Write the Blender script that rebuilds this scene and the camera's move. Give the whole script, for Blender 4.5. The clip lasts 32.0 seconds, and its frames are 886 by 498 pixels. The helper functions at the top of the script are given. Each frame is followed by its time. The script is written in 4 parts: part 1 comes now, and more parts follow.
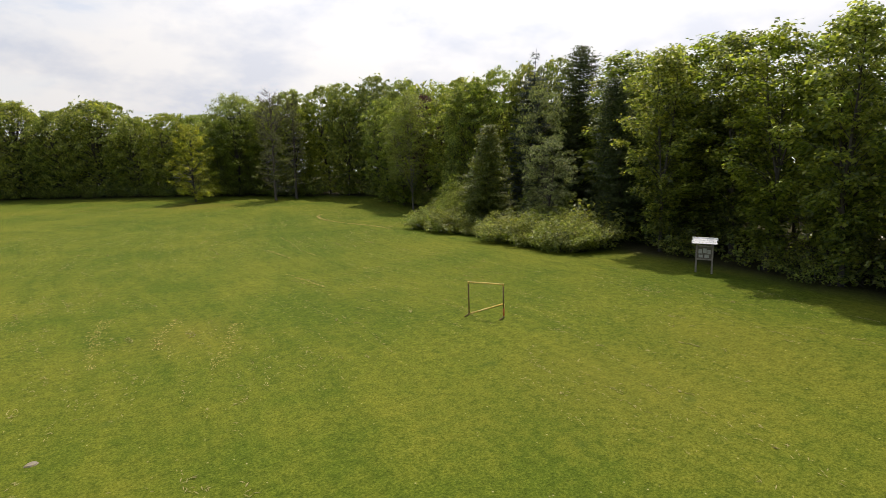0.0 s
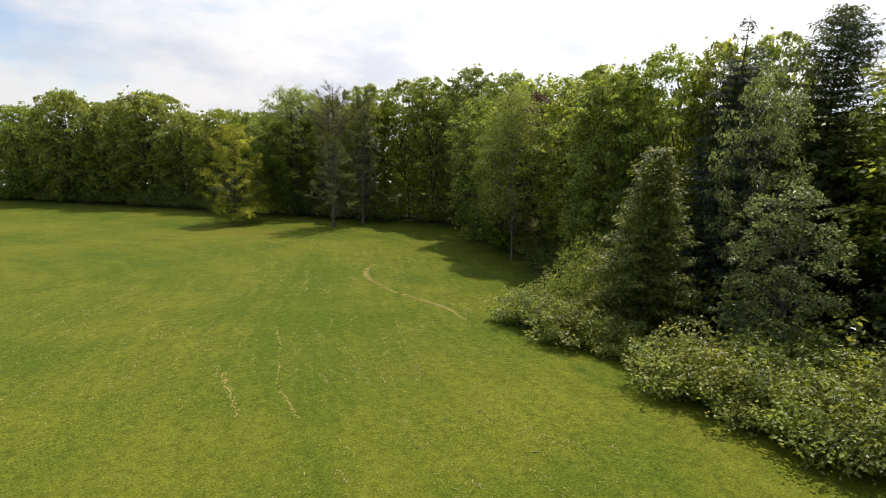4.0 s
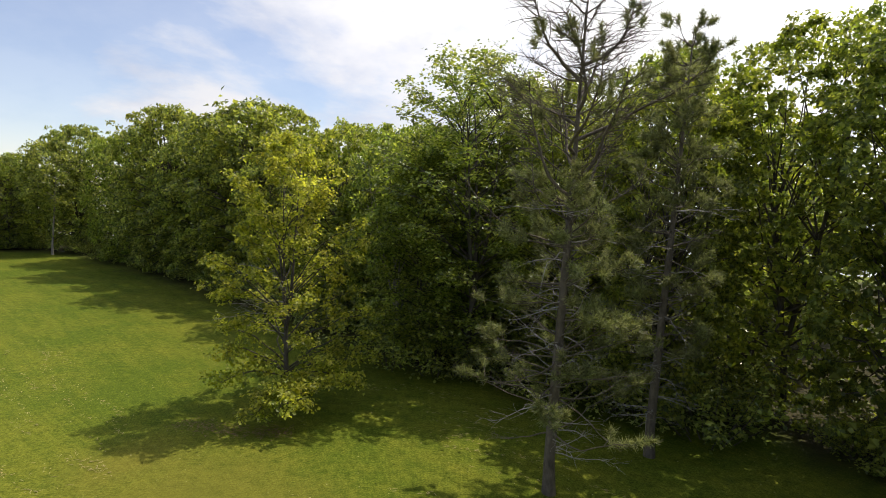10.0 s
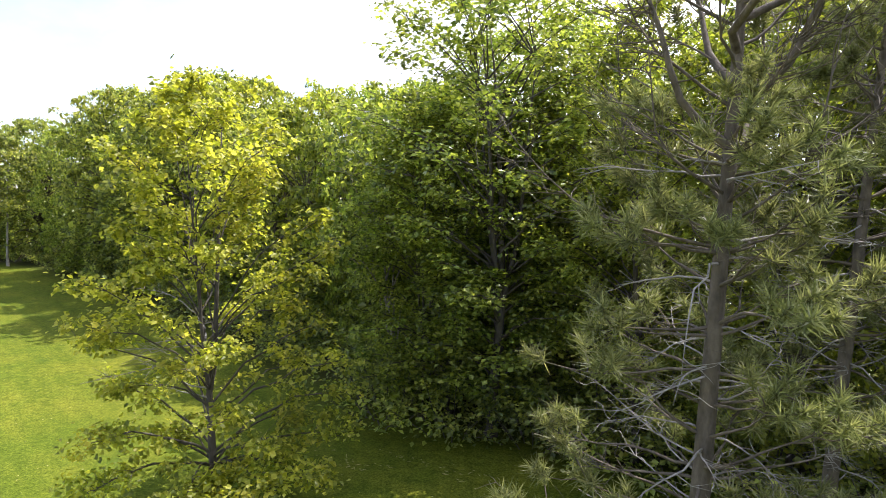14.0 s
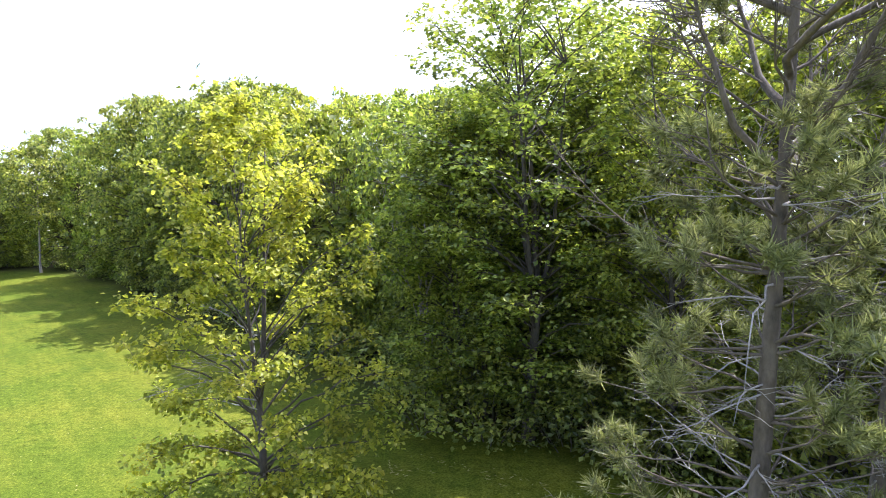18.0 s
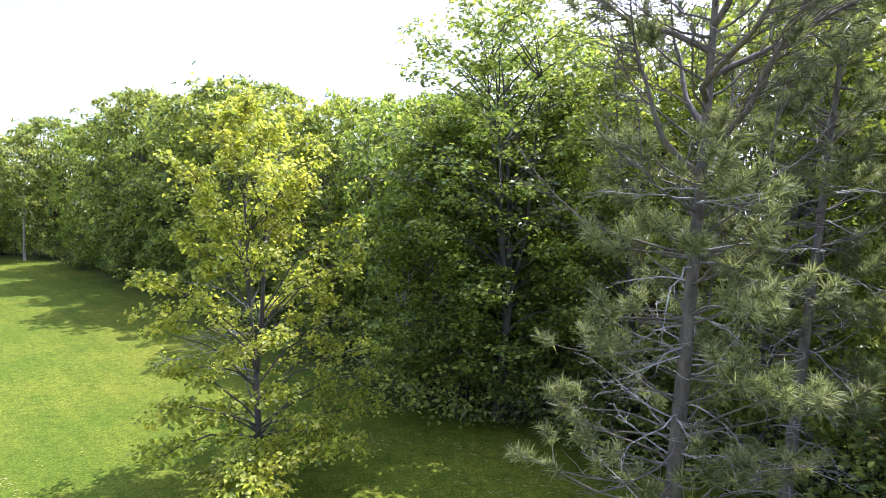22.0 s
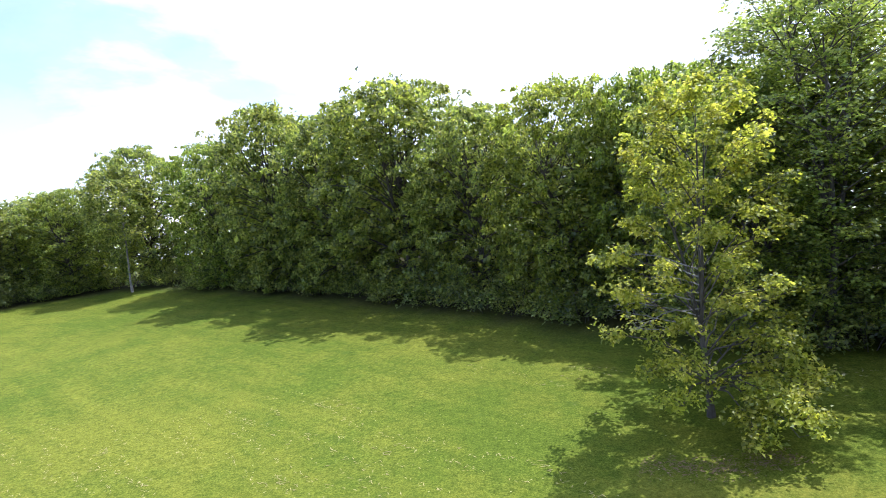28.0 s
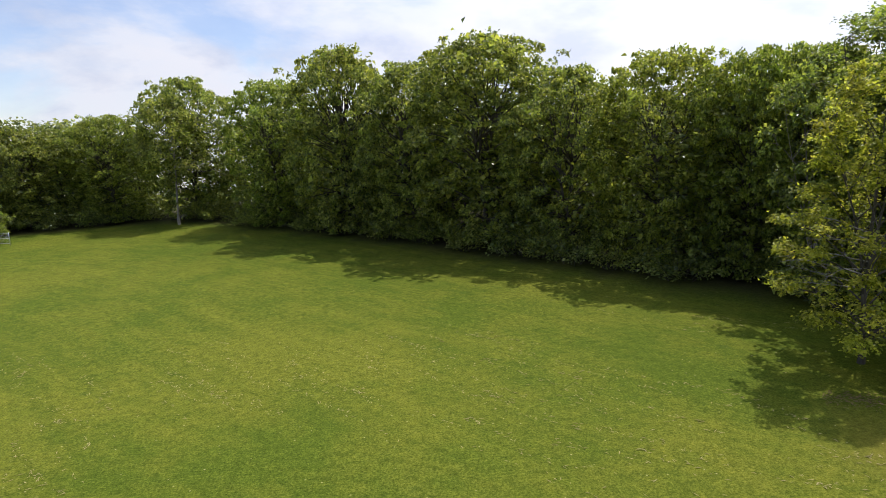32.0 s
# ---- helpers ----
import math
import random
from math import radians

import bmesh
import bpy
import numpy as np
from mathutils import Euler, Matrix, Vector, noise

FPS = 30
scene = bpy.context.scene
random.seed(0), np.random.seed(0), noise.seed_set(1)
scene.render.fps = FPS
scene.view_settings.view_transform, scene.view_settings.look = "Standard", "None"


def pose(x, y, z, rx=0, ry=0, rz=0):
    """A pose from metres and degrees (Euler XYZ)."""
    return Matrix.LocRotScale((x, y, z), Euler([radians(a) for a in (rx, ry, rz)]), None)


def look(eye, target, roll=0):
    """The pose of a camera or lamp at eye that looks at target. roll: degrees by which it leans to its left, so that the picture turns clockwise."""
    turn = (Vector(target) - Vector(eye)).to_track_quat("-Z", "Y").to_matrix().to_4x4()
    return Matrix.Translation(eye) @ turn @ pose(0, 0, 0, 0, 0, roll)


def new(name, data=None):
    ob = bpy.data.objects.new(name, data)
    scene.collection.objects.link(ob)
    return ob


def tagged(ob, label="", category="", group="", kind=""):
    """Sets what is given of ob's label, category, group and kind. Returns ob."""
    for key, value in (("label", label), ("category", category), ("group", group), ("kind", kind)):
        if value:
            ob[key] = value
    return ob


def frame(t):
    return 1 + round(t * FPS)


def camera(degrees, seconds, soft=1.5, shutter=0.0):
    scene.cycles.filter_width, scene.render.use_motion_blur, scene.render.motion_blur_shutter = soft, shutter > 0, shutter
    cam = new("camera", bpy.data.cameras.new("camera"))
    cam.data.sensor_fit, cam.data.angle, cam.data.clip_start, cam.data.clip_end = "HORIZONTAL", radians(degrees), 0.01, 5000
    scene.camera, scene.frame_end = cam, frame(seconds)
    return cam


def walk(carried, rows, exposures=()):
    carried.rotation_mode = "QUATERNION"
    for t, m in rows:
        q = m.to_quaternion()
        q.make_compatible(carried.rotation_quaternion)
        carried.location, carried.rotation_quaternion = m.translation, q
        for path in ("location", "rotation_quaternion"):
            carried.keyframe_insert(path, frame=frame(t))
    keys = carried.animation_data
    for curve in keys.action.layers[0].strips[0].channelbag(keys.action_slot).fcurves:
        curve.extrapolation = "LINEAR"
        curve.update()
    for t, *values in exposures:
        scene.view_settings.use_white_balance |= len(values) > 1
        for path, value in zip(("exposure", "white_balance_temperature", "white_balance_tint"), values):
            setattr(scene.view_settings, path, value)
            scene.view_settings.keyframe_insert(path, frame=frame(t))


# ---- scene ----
cam = camera(73.5, 32.0, soft=0.95)
PATH = [
    (0, (-24.966, -77.869, 8.398), (-23.792, -76.112, 7.995), -2.02),
    (0.5, (-23.745, -76.388, 8.650), (-22.626, -74.607, 8.198), -1.64),
    (1, (-22.152, -74.417, 8.834), (-21.025, -72.640, 8.385), -4.37),
    (1.5, (-21.072, -72.430, 9.402), (-19.990, -70.613, 9.020), -6.90),
    (2, (-19.379, -70.080, 9.469), (-18.581, -68.124, 9.082), -1.91),
    (2.5, (-16.629, -67.115, 9.561), (-15.826, -65.172, 9.096), 2.46),
    (4.5, (-10.610, -53.156, 9.546), (-9.807, -51.356, 9.203), -0.27),
    (5, (-8.897, -49.115, 9.450), (-8.112, -47.307, 9.110), -0.60),
    (5.5, (-7.514, -45.392, 9.356), (-6.872, -43.524, 9.033), 0.79),
    (6, (-5.902, -41.752, 9.452), (-5.302, -39.870, 9.139), 0.11),
    (6.5, (-4.820, -38.148, 9.713), (-4.455, -36.215, 9.352), 3.49),
    (7, (-3.743, -33.772, 9.267), (-3.377, -31.832, 8.947), 3.65),
    (7.5, (-2.838, -29.628, 8.827), (-2.490, -27.686, 8.497), 1.83),
    (8, (-2.099, -24.501, 8.803), (-1.907, -22.541, 8.452), 2.74),
    (8.5, (-1.797, -19.705, 9.086), (-1.736, -17.720, 8.849), 4.85),
    (9, (-1.206, -15.388, 9.338), (-1.142, -13.391, 9.245), 5.89),
    (9.5, (-0.628, -11.750, 9.324), (-0.585, -9.752, 9.266), 4.75),
    (10, (-0.224, -8.632, 9.029), (-0.192, -6.641, 8.850), 2.37),
    (10.5, (-0.020, -6.055, 8.886), (-0.005, -4.062, 8.709), 2.48),
    (11, (0.124, -4.056, 8.705), (0.124, -2.069, 8.472), 2.60),
    (11.5, (0.100, -2.548, 8.558), (0.089, -0.555, 8.388), 1.65),
    (12, (0.082, -1.442, 8.444), (0.066, 0.551, 8.271), 1.89),
    (12.5, (0.027, -0.599, 8.393), (0.012, 1.392, 8.203), 1.52),
    (13, (-0.060, 0.050, 8.412), (-0.067, 2.040, 8.212), 0.17),
    (13.5, (-0.155, 0.473, 8.462), (-0.161, 2.463, 8.268), -0.27),
    (14, (-0.207, 0.751, 8.495), (-0.198, 2.741, 8.294), 0.43),
    (14.5, (-0.306, 0.850, 8.531), (-0.297, 2.837, 8.306), 0.63),
    (15, (-0.494, 0.775, 8.563), (-0.516, 2.765, 8.364), -0.65),
    (15.5, (-0.615, 0.740, 8.624), (-0.647, 2.729, 8.421), -0.95),
    (17.5, (-0.841, 0.663, 8.808), (-0.877, 2.652, 8.602), -0.83),
    (18, (-0.833, 0.516, 9.039), (-0.880, 2.503, 8.814), -1.06),
    (18.5, (-0.802, 0.364, 9.343), (-0.828, 2.352, 9.125), -0.77),
    (19, (-0.766, 0.282, 9.373), (-0.782, 2.271, 9.167), -0.12),
    (19.5, (-0.785, 0.195, 9.386), (-0.808, 2.183, 9.171), 0.35),
    (20, (-0.887, 0.021, 9.553), (-0.914, 2.021, 9.527), -0.44),
    (20.5, (-0.841, -0.387, 9.279), (-0.852, 1.602, 9.073), -0.09),
    (21, (-0.774, -0.825, 9.052), (-0.783, 1.155, 8.770), 0.07),
    (21.5, (-0.843, -1.198, 8.987), (-0.848, 0.789, 8.763), -0.01),
    (22, (-0.837, -1.482, 8.889), (-0.820, 0.507, 8.673), 0.81),
    (22.5, (-0.858, -1.648, 8.815), (-0.824, 0.340, 8.594), 0.04),
    (23, (-1.077, -1.818, 8.446), (-1.051, 0.171, 8.234), -0.92),
    (23.5, (-1.287, -2.006, 8.239), (-1.263, -0.016, 8.034), 7.74),
    (24, (-1.886, -2.259, 7.906), (-1.850, -0.270, 7.701), 1.58),
    (24.5, (-2.529, -2.376, 8.067), (-2.474, -0.387, 7.869), 7.90),
    (26.5, (-7.274, -3.682, 10.430), (-7.199, -1.718, 10.060), 6.31),
    (27, (-10.080, -3.216, 10.267), (-9.964, -1.252, 9.905), 5.76),
    (27.5, (-12.889, -2.815, 9.850), (-12.754, -0.842, 9.554), 1.65),
    (28, (-15.488, -2.633, 9.296), (-15.388, -0.653, 9.031), -6.78),
    (28.5, (-17.573, -2.695, 9.090), (-17.470, -0.719, 8.799), -7.15),
    (29, (-19.239, -2.766, 9.059), (-19.103, -0.788, 8.794), -6.77),
    (29.5, (-20.545, -2.913, 9.082), (-20.380, -0.935, 8.839), -5.70),
    (30, (-21.591, -3.115, 9.092), (-21.408, -1.140, 8.834), -4.98),
    (30.5, (-22.481, -3.254, 9.198), (-22.294, -1.278, 8.950), -4.35),
    (31, (-23.191, -3.460, 9.329), (-23.007, -1.486, 9.068), -3.49),
    (31.5, (-23.726, -3.708, 9.485), (-23.550, -1.740, 9.178), -0.89),
    (32, (-24.165, -3.923, 9.575), (-23.978, -1.974, 9.169), -2.15),
]
EXPOSURES = [(0.0, -0.36, 6850, 14), (2.0, -0.47, 6750, 13), (5.0, -0.16, 6750, 13), (7.0, -0.22, 6650, 13), (8.0, -0.25, 6600, 13), (9.0, -0.06, 6700, 15), (10.0, -0.15, 6700, 15), (11.0, 0.12, 6750, 16), (13.0, 0.74, 6400, 19), (15.5, 1.22, 6300, 20), (17.5, 1.28, 5850, 22), (20.0, 1.26, 5450, 23), (22.0, 1.21, 5420, 25), (24.5, 1.15, 5380, 25), (27.0, 1.0, 5250, 26), (28.5, 0.56, 5450, 19), (30.0, 0.1, 5750, 17), (32.0, -0.22, 6150, 17)]
walk(cam, [(t, look(eye, target, roll)) for t, eye, target, roll in PATH], EXPOSURES)

# ---- world and sun ----
SUN_WAY = Vector((0.76, 0.65, 1.78)).normalized()
SUN_EL = math.asin(SUN_WAY.z)
SUN_AZ = math.atan2(SUN_WAY.x, SUN_WAY.y)


def nodes_of(tree):
    tree.nodes.clear()

    def add(kind, **values):
        n = tree.nodes.new(kind)
        for key, value in values.items():
            if isinstance(value, bpy.types.NodeSocket):
                tree.links.new(value, n.inputs[key.replace("_", " ")])
            elif key.replace("_", " ") in n.inputs:
                n.inputs[key.replace("_", " ")].default_value = value
        return n

    return add, tree.links.new


def ramp(n, stops):
    els = n.color_ramp.elements
    while len(els) < len(stops):
        els.new(0.5)
    for e, (p, c) in zip(els, stops):
        e.position, e.color = p, (*c, 1) if len(c) == 3 else c
    return n.outputs["Color"]


def build_world():
    world = bpy.data.worlds.new("sky")
    scene.world = world
    world.use_nodes = True
    add, link = nodes_of(world.node_tree)
    sky = add("ShaderNodeTexSky")
    sky.sky_type, sky.sun_disc = "NISHITA", False
    sky.sun_elevation, sky.sun_rotation = SUN_EL, SUN_AZ
    sky.air_density, sky.dust_density, sky.ozone_density = 1.0, 0.0, 2.0
    geo = add("ShaderNodeTexCoord")
    xyz = add("ShaderNodeSeparateXYZ", Vector=geo.outputs["Generated"])
    up = add("ShaderNodeMath")
    up.operation = "MAXIMUM"
    link(xyz.outputs["Z"], up.inputs[0])
    up.inputs[1].default_value = 0.0
    up2 = add("ShaderNodeMath")
    up2.operation = "ADD"
    link(up.outputs[0], up2.inputs[0])
    up2.inputs[1].default_value = 0.42
    flat = add("ShaderNodeVectorMath")
    flat.operation = "DIVIDE"
    link(geo.outputs["Generated"], flat.inputs[0])
    link(up2.outputs[0], flat.inputs[1])
    big = add("ShaderNodeTexNoise", Vector=flat.outputs[0], Scale=1.35, Detail=9.0, Roughness=0.56, Distortion=0.35)
    # thin haze and cloud grow brighter towards the sun's side
    toward = add("ShaderNodeVectorMath")
    toward.operation = "DOT_PRODUCT"
    link(geo.outputs["Generated"], toward.inputs[0])
    toward.inputs[1].default_value = Vector((SUN_WAY.x, SUN_WAY.y, 0)).normalized()
    lean = add("ShaderNodeMath")
    lean.operation = "MULTIPLY_ADD"
    link(toward.outputs["Value"], lean.inputs[0])
    lean.inputs[1].default_value, lean.inputs[2].default_value = 0.52, -0.23
    total = add("ShaderNodeMath")
    total.operation = "ADD"
    link(big.outputs["Fac"], total.inputs[0])
    link(lean.outputs[0], total.inputs[1])
    cover = ramp(r := add("ShaderNodeValToRGB", Fac=total.outputs[0]), [(0.40, (0.30, 0.30, 0.30)), (0.50, (0.86, 0.86, 0.86)), (0.60, (1, 1, 1))])
    grey = add("ShaderNodeTexNoise", Vector=flat.outputs[0], Scale=3.0, Detail=8.0, Roughness=0.58)
    cloud = ramp(add("ShaderNodeValToRGB", Fac=grey.outputs["Fac"]), [(0.38, (0.74, 0.80, 0.90)), (0.56, (0.96, 0.985, 1.0))])
    # the thin cloud glows round the sun
    near_sun = add("ShaderNodeVectorMath")
    near_sun.operation = "DOT_PRODUCT"
    link(geo.outputs["Generated"], near_sun.inputs[0])
    near_sun.inputs[1].default_value = SUN_WAY
    glow = add("ShaderNodeMath")
    glow.operation = "POWER"
    glow.use_clamp = True
    link(near_sun.outputs["Value"], glow.inputs[0])
    glow.inputs[1].default_value = 3.5
    strength = add("ShaderNodeMath")
    strength.operation = "MULTIPLY_ADD"
    link(glow.outputs[0], strength.inputs[0])
    strength.inputs[1].default_value, strength.inputs[2].default_value = 2.6, 1.0
    clear = add("ShaderNodeMixRGB", Fac=1.0, Color1=sky.outputs[0], Color2=(0.96, 0.98, 1.06, 1))
    clear.blend_type = "MULTIPLY"
    blue = add("ShaderNodeBackground", Color=clear.outputs[0], Strength=0.15)
    white = add("ShaderNodeBackground", Color=cloud)
    link(strength.outputs[0], white.inputs["Strength"])
    mix = add("ShaderNodeMixShader", Fac=cover)
    link(blue.outputs[0], mix.inputs[1])
    link(white.outputs[0], mix.inputs[2])
    out = add("ShaderNodeOutputWorld")
    link(mix.outputs[0], out.inputs["Surface"])


build_world()
sun = new("sun", bpy.data.lights.new("sun", "SUN"))
sun.data.energy, sun.data.angle, sun.data.color = 4.8, radians(0.53), (1.0, 0.95, 0.86)
sun.matrix_world = look(SUN_WAY * 100, (0, 0, 0))


# ---- materials ----
def principled(name):
    m = bpy.data.materials.new(name)
    m.use_nodes = True
    add, link = nodes_of(m.node_tree)
    out = add("ShaderNodeOutputMaterial")
    return m, add, link, out


def leaf_material(name, dark, mid, light, through_it=0.42, gloss=0.36, glow=1.9, rich=1.12):
    """Thin leaves: light falls on them and through them, and each leaf has its own shade."""
    m, add, link, out = principled(name)
    geo = add("ShaderNodeNewGeometry")
    info = add("ShaderNodeObjectInfo")
    colour = ramp(add("ShaderNodeValToRGB", Fac=geo.outputs["Random Per Island"]), [(0.0, dark), (0.5, mid), (1.0, light)])
    pos = add("ShaderNodeTexNoise", Vector=add("ShaderNodeTexCoord").outputs["Object"], Scale=0.55, Detail=3.0)
    shift = add("ShaderNodeHueSaturation", Color=colour)
    h = add("ShaderNodeMapRange", Value=info.outputs["Random"])
    h.inputs["To Min"].default_value, h.inputs["To Max"].default_value = 0.497, 0.514
    v = add("ShaderNodeMapRange", Value=pos.outputs["Fac"])
    v.inputs["From Min"].default_value, v.inputs["From Max"].default_value = 0.3, 0.7
    v.inputs["To Min"].default_value, v.inputs["To Max"].default_value = 0.66, 1.30
    drift = add("ShaderNodeTexNoise", Vector=add("ShaderNodeTexCoord").outputs["Object"], Scale=0.8, Detail=2.0)
    both = add("ShaderNodeMath")
    both.operation = "MULTIPLY_ADD"
    link(drift.outputs["Fac"], both.inputs[0])
    both.inputs[1].default_value = 0.06
    link(h.outputs[0], both.inputs[2])
    less = add("ShaderNodeMath")
    less.operation = "SUBTRACT"
    link(both.outputs[0], less.inputs[0])
    less.inputs[1].default_value = 0.031
    link(less.outputs[0], shift.inputs["Hue"])
    link(v.outputs[0], shift.inputs["Value"])
    face = add("ShaderNodeBsdfPrincipled", Base_Color=shift.outputs[0], Roughness=gloss)
    face.inputs["Specular IOR Level"].default_value = 0.5
    warm = add("ShaderNodeHueSaturation", Color=shift.outputs[0], Saturation=rich, Value=glow, Hue=0.496)
    back = add("ShaderNodeBsdfTranslucent", Color=warm.outputs[0])
    mix = add("ShaderNodeMixShader", Fac=through_it)
    link(face.outputs[0], mix.inputs[1])
    link(back.outputs[0], mix.inputs[2])
    link(mix.outputs[0], out.inputs["Surface"])
    return m


def bark_material(name, dark, light, scale=9.0, stretch=0.25):
    m, add, link, out = principled(name)
    co = add("ShaderNodeTexCoord")
    mp = add("ShaderNodeMapping", Vector=co.outputs["Object"])
    mp.inputs["Scale"].default_value = (1, 1, stretch)
    n = add("ShaderNodeTexNoise", Vector=mp.outputs[0], Scale=scale, Detail=8.0, Roughness=0.65)
    big = add("ShaderNodeTexNoise", Vector=co.outputs["Object"], Scale=1.3, Detail=3.0)
    mixn = add("ShaderNodeMath")
    mixn.operation = "MULTIPLY_ADD"
    link(big.outputs["Fac"], mixn.inputs[0])
    mixn.inputs[1].default_value = 0.5
    link(n.outputs["Fac"], mixn.inputs[2])
    c = ramp(add("ShaderNodeValToRGB", Fac=mixn.outputs[0]), [(0.5, dark), (0.95, light)])
    b = add("ShaderNodeBump", Height=n.outputs["Fac"], Strength=0.8, Distance=0.05)
    p = add("ShaderNodeBsdfPrincipled", Base_Color=c, Roughness=0.92, Normal=b.outputs[0])
    link(p.outputs[0], out.inputs["Surface"])
    return m


def worn_material(name, base, other, rough=0.6, scale=6.0, bump=0.15, metal=0.0):
    """Paint, timber or metal with stains at two scales."""
    m, add, link, out = principled(name)
    co = add("ShaderNodeTexCoord").outputs["Object"]
    a = add("ShaderNodeTexNoise", Vector=co, Scale=scale, Detail=8.0, Roughness=0.65)
    b = add("ShaderNodeTexNoise", Vector=co, Scale=scale * 0.17, Detail=3.0)
    s = add("ShaderNodeMath")
    s.operation = "MULTIPLY_ADD"
    link(b.outputs["Fac"], s.inputs[0])
    s.inputs[1].default_value = 0.6
    link(a.outputs["Fac"], s.inputs[2])
    c = ramp(add("ShaderNodeValToRGB", Fac=s.outputs[0]), [(0.6, base), (1.0, other)])
    bp = add("ShaderNodeBump", Height=a.outputs["Fac"], Strength=bump, Distance=0.02)
    p = add("ShaderNodeBsdfPrincipled", Base_Color=c, Roughness=rough, Metallic=metal, Normal=bp.outputs[0])
    link(p.outputs[0], out.inputs["Surface"])
    return m


def grass_material():
    """Mown grass with clover, dry patches and wheel lines; leaf litter where the mesh says so."""
    m, add, link, out = principled("mown_grass")
    co = add("ShaderNodeTexCoord").outputs["Object"]
    fine = add("ShaderNodeTexNoise", Vector=co, Scale=13.0, Detail=10.0, Roughness=0.80)
    mid = add("ShaderNodeTexNoise", Vector=co, Scale=1.1, Detail=6.0, Roughness=0.62)
    big = add("ShaderNodeTexNoise", Vector=co, Scale=0.085, Detail=4.0, Roughness=0.55)
    lush = ramp(add("ShaderNodeValToRGB", Fac=fine.outputs["Fac"]), [(0.36, (0.029, 0.046, 0.004)), (0.50, (0.072, 0.103, 0.0085)), (0.65, (0.144, 0.176, 0.020))])
    dry = ramp(add("ShaderNodeValToRGB", Fac=fine.outputs["Fac"]), [(0.36, (0.050, 0.062, 0.005)), (0.50, (0.118, 0.132, 0.012)), (0.65, (0.216, 0.216, 0.034))])
    # mowing rounds run side by side with the wood's edge, wandering a little
    far = add("ShaderNodeAttribute")
    far.attribute_name = "from_edge"
    warp = add("ShaderNodeTexNoise", Vector=co, Scale=0.11, Detail=2.0)
    slow = add("ShaderNodeVectorMath")
    slow.operation = "SCALE"
    link(co, slow.inputs[0])
    slow.inputs["Scale"].default_value = 0.09
    shift = add("ShaderNodeMath")
    shift.operation = "MULTIPLY_ADD"
    link(warp.outputs["Fac"], shift.inputs[0])
    shift.inputs[1].default_value = 2.4
    link(far.outputs["Fac"], shift.inputs[2])
    across = add("ShaderNodeMath")
    across.operation = "MULTIPLY"
    link(shift.outputs[0], across.inputs[0])
    across.inputs[1].default_value = 1.5
    lane = add("ShaderNodeCombineXYZ", Z=across.outputs[0])
    offset = add("ShaderNodeVectorMath")
    offset.operation = "ADD"
    link(slow.outputs[0], offset.inputs[0])
    link(lane.outputs[0], offset.inputs[1])
    lines = add("ShaderNodeTexNoise", Vector=offset.outputs[0], Scale=1.0, Detail=4.0, Roughness=0.62)
    patch = add("ShaderNodeTexNoise", Vector=co, Scale=0.28, Detail=5.0, Roughness=0.6)

    def plus(a, k, b):
        n = add("ShaderNodeMath")
        n.operation = "MULTIPLY_ADD"
        link(a, n.inputs[0])
        n.inputs[1].default_value = k
        if isinstance(b, float):
            n.inputs[2].default_value = b
        else:
            link(b, n.inputs[2])
        return n.outputs[0]

    dryness = plus(mid.outputs["Fac"], 0.55, plus(lines.outputs["Fac"], 0.34, plus(patch.outputs["Fac"], 0.75, plus(big.outputs["Fac"], 1.25, -0.90))))
    amount = ramp(add("ShaderNodeValToRGB", Fac=dryness), [(0.36, (0, 0, 0)), (0.74, (1, 1, 1))])
    both = add("ShaderNodeMixRGB", Fac=amount, Color1=lush, Color2=dry)
    # tufts: darker and lighter clumps a hand to a pace wide
    tuft = add("ShaderNodeTexNoise", Vector=co, Scale=3.2, Detail=5.0, Roughness=0.7)
    shade = ramp(add("ShaderNodeValToRGB", Fac=tuft.outputs["Fac"]), [(0.36, (0.72, 0.76, 0.72)), (0.50, (1, 1, 1)), (0.66, (1.24, 1.18, 1.12))])
    both2 = add("ShaderNodeMixRGB", Fac=1.0, Color1=both.outputs[0], Color2=shade)
    both2.blend_type = "MULTIPLY"
    stripe = ramp(add("ShaderNodeValToRGB", Fac=lines.outputs["Fac"]), [(0.40, (0.965, 0.97, 0.965)), (0.50, (1, 1, 1)), (0.62, (1.04, 1.03, 1.03))])
    both3 = add("ShaderNodeMixRGB", Fac=1.0, Color1=both2.outputs[0], Color2=stripe)
    both3.blend_type = "MULTIPLY"
    worn = add("ShaderNodeAttribute")
    worn.attribute_name = "worn"
    spotted = ramp(add("ShaderNodeValToRGB", Fac=plus(tuft.outputs["Fac"], 0.7, plus(worn.outputs["Fac"], 0.8, -0.25))), [(0.30, (0, 0, 0)), (0.80, (0.5, 0.5, 0.5))])
    both4 = add("ShaderNodeMixRGB", Fac=spotted, Color1=both3.outputs[0], Color2=(0.165, 0.135, 0.022, 1))
    # single dry straws and pale clover heads
    specks = add("ShaderNodeTexVoronoi", Vector=co, Scale=2.3)
    fleck = ramp(add("ShaderNodeValToRGB", Fac=specks.outputs["Distance"]), [(0.03, (0.8, 0.8, 0.8)), (0.075, (0, 0, 0))])
    flecked0 = add("ShaderNodeMixRGB", Fac=fleck, Color1=both4.outputs[0], Color2=(0.40, 0.37, 0.16, 1))
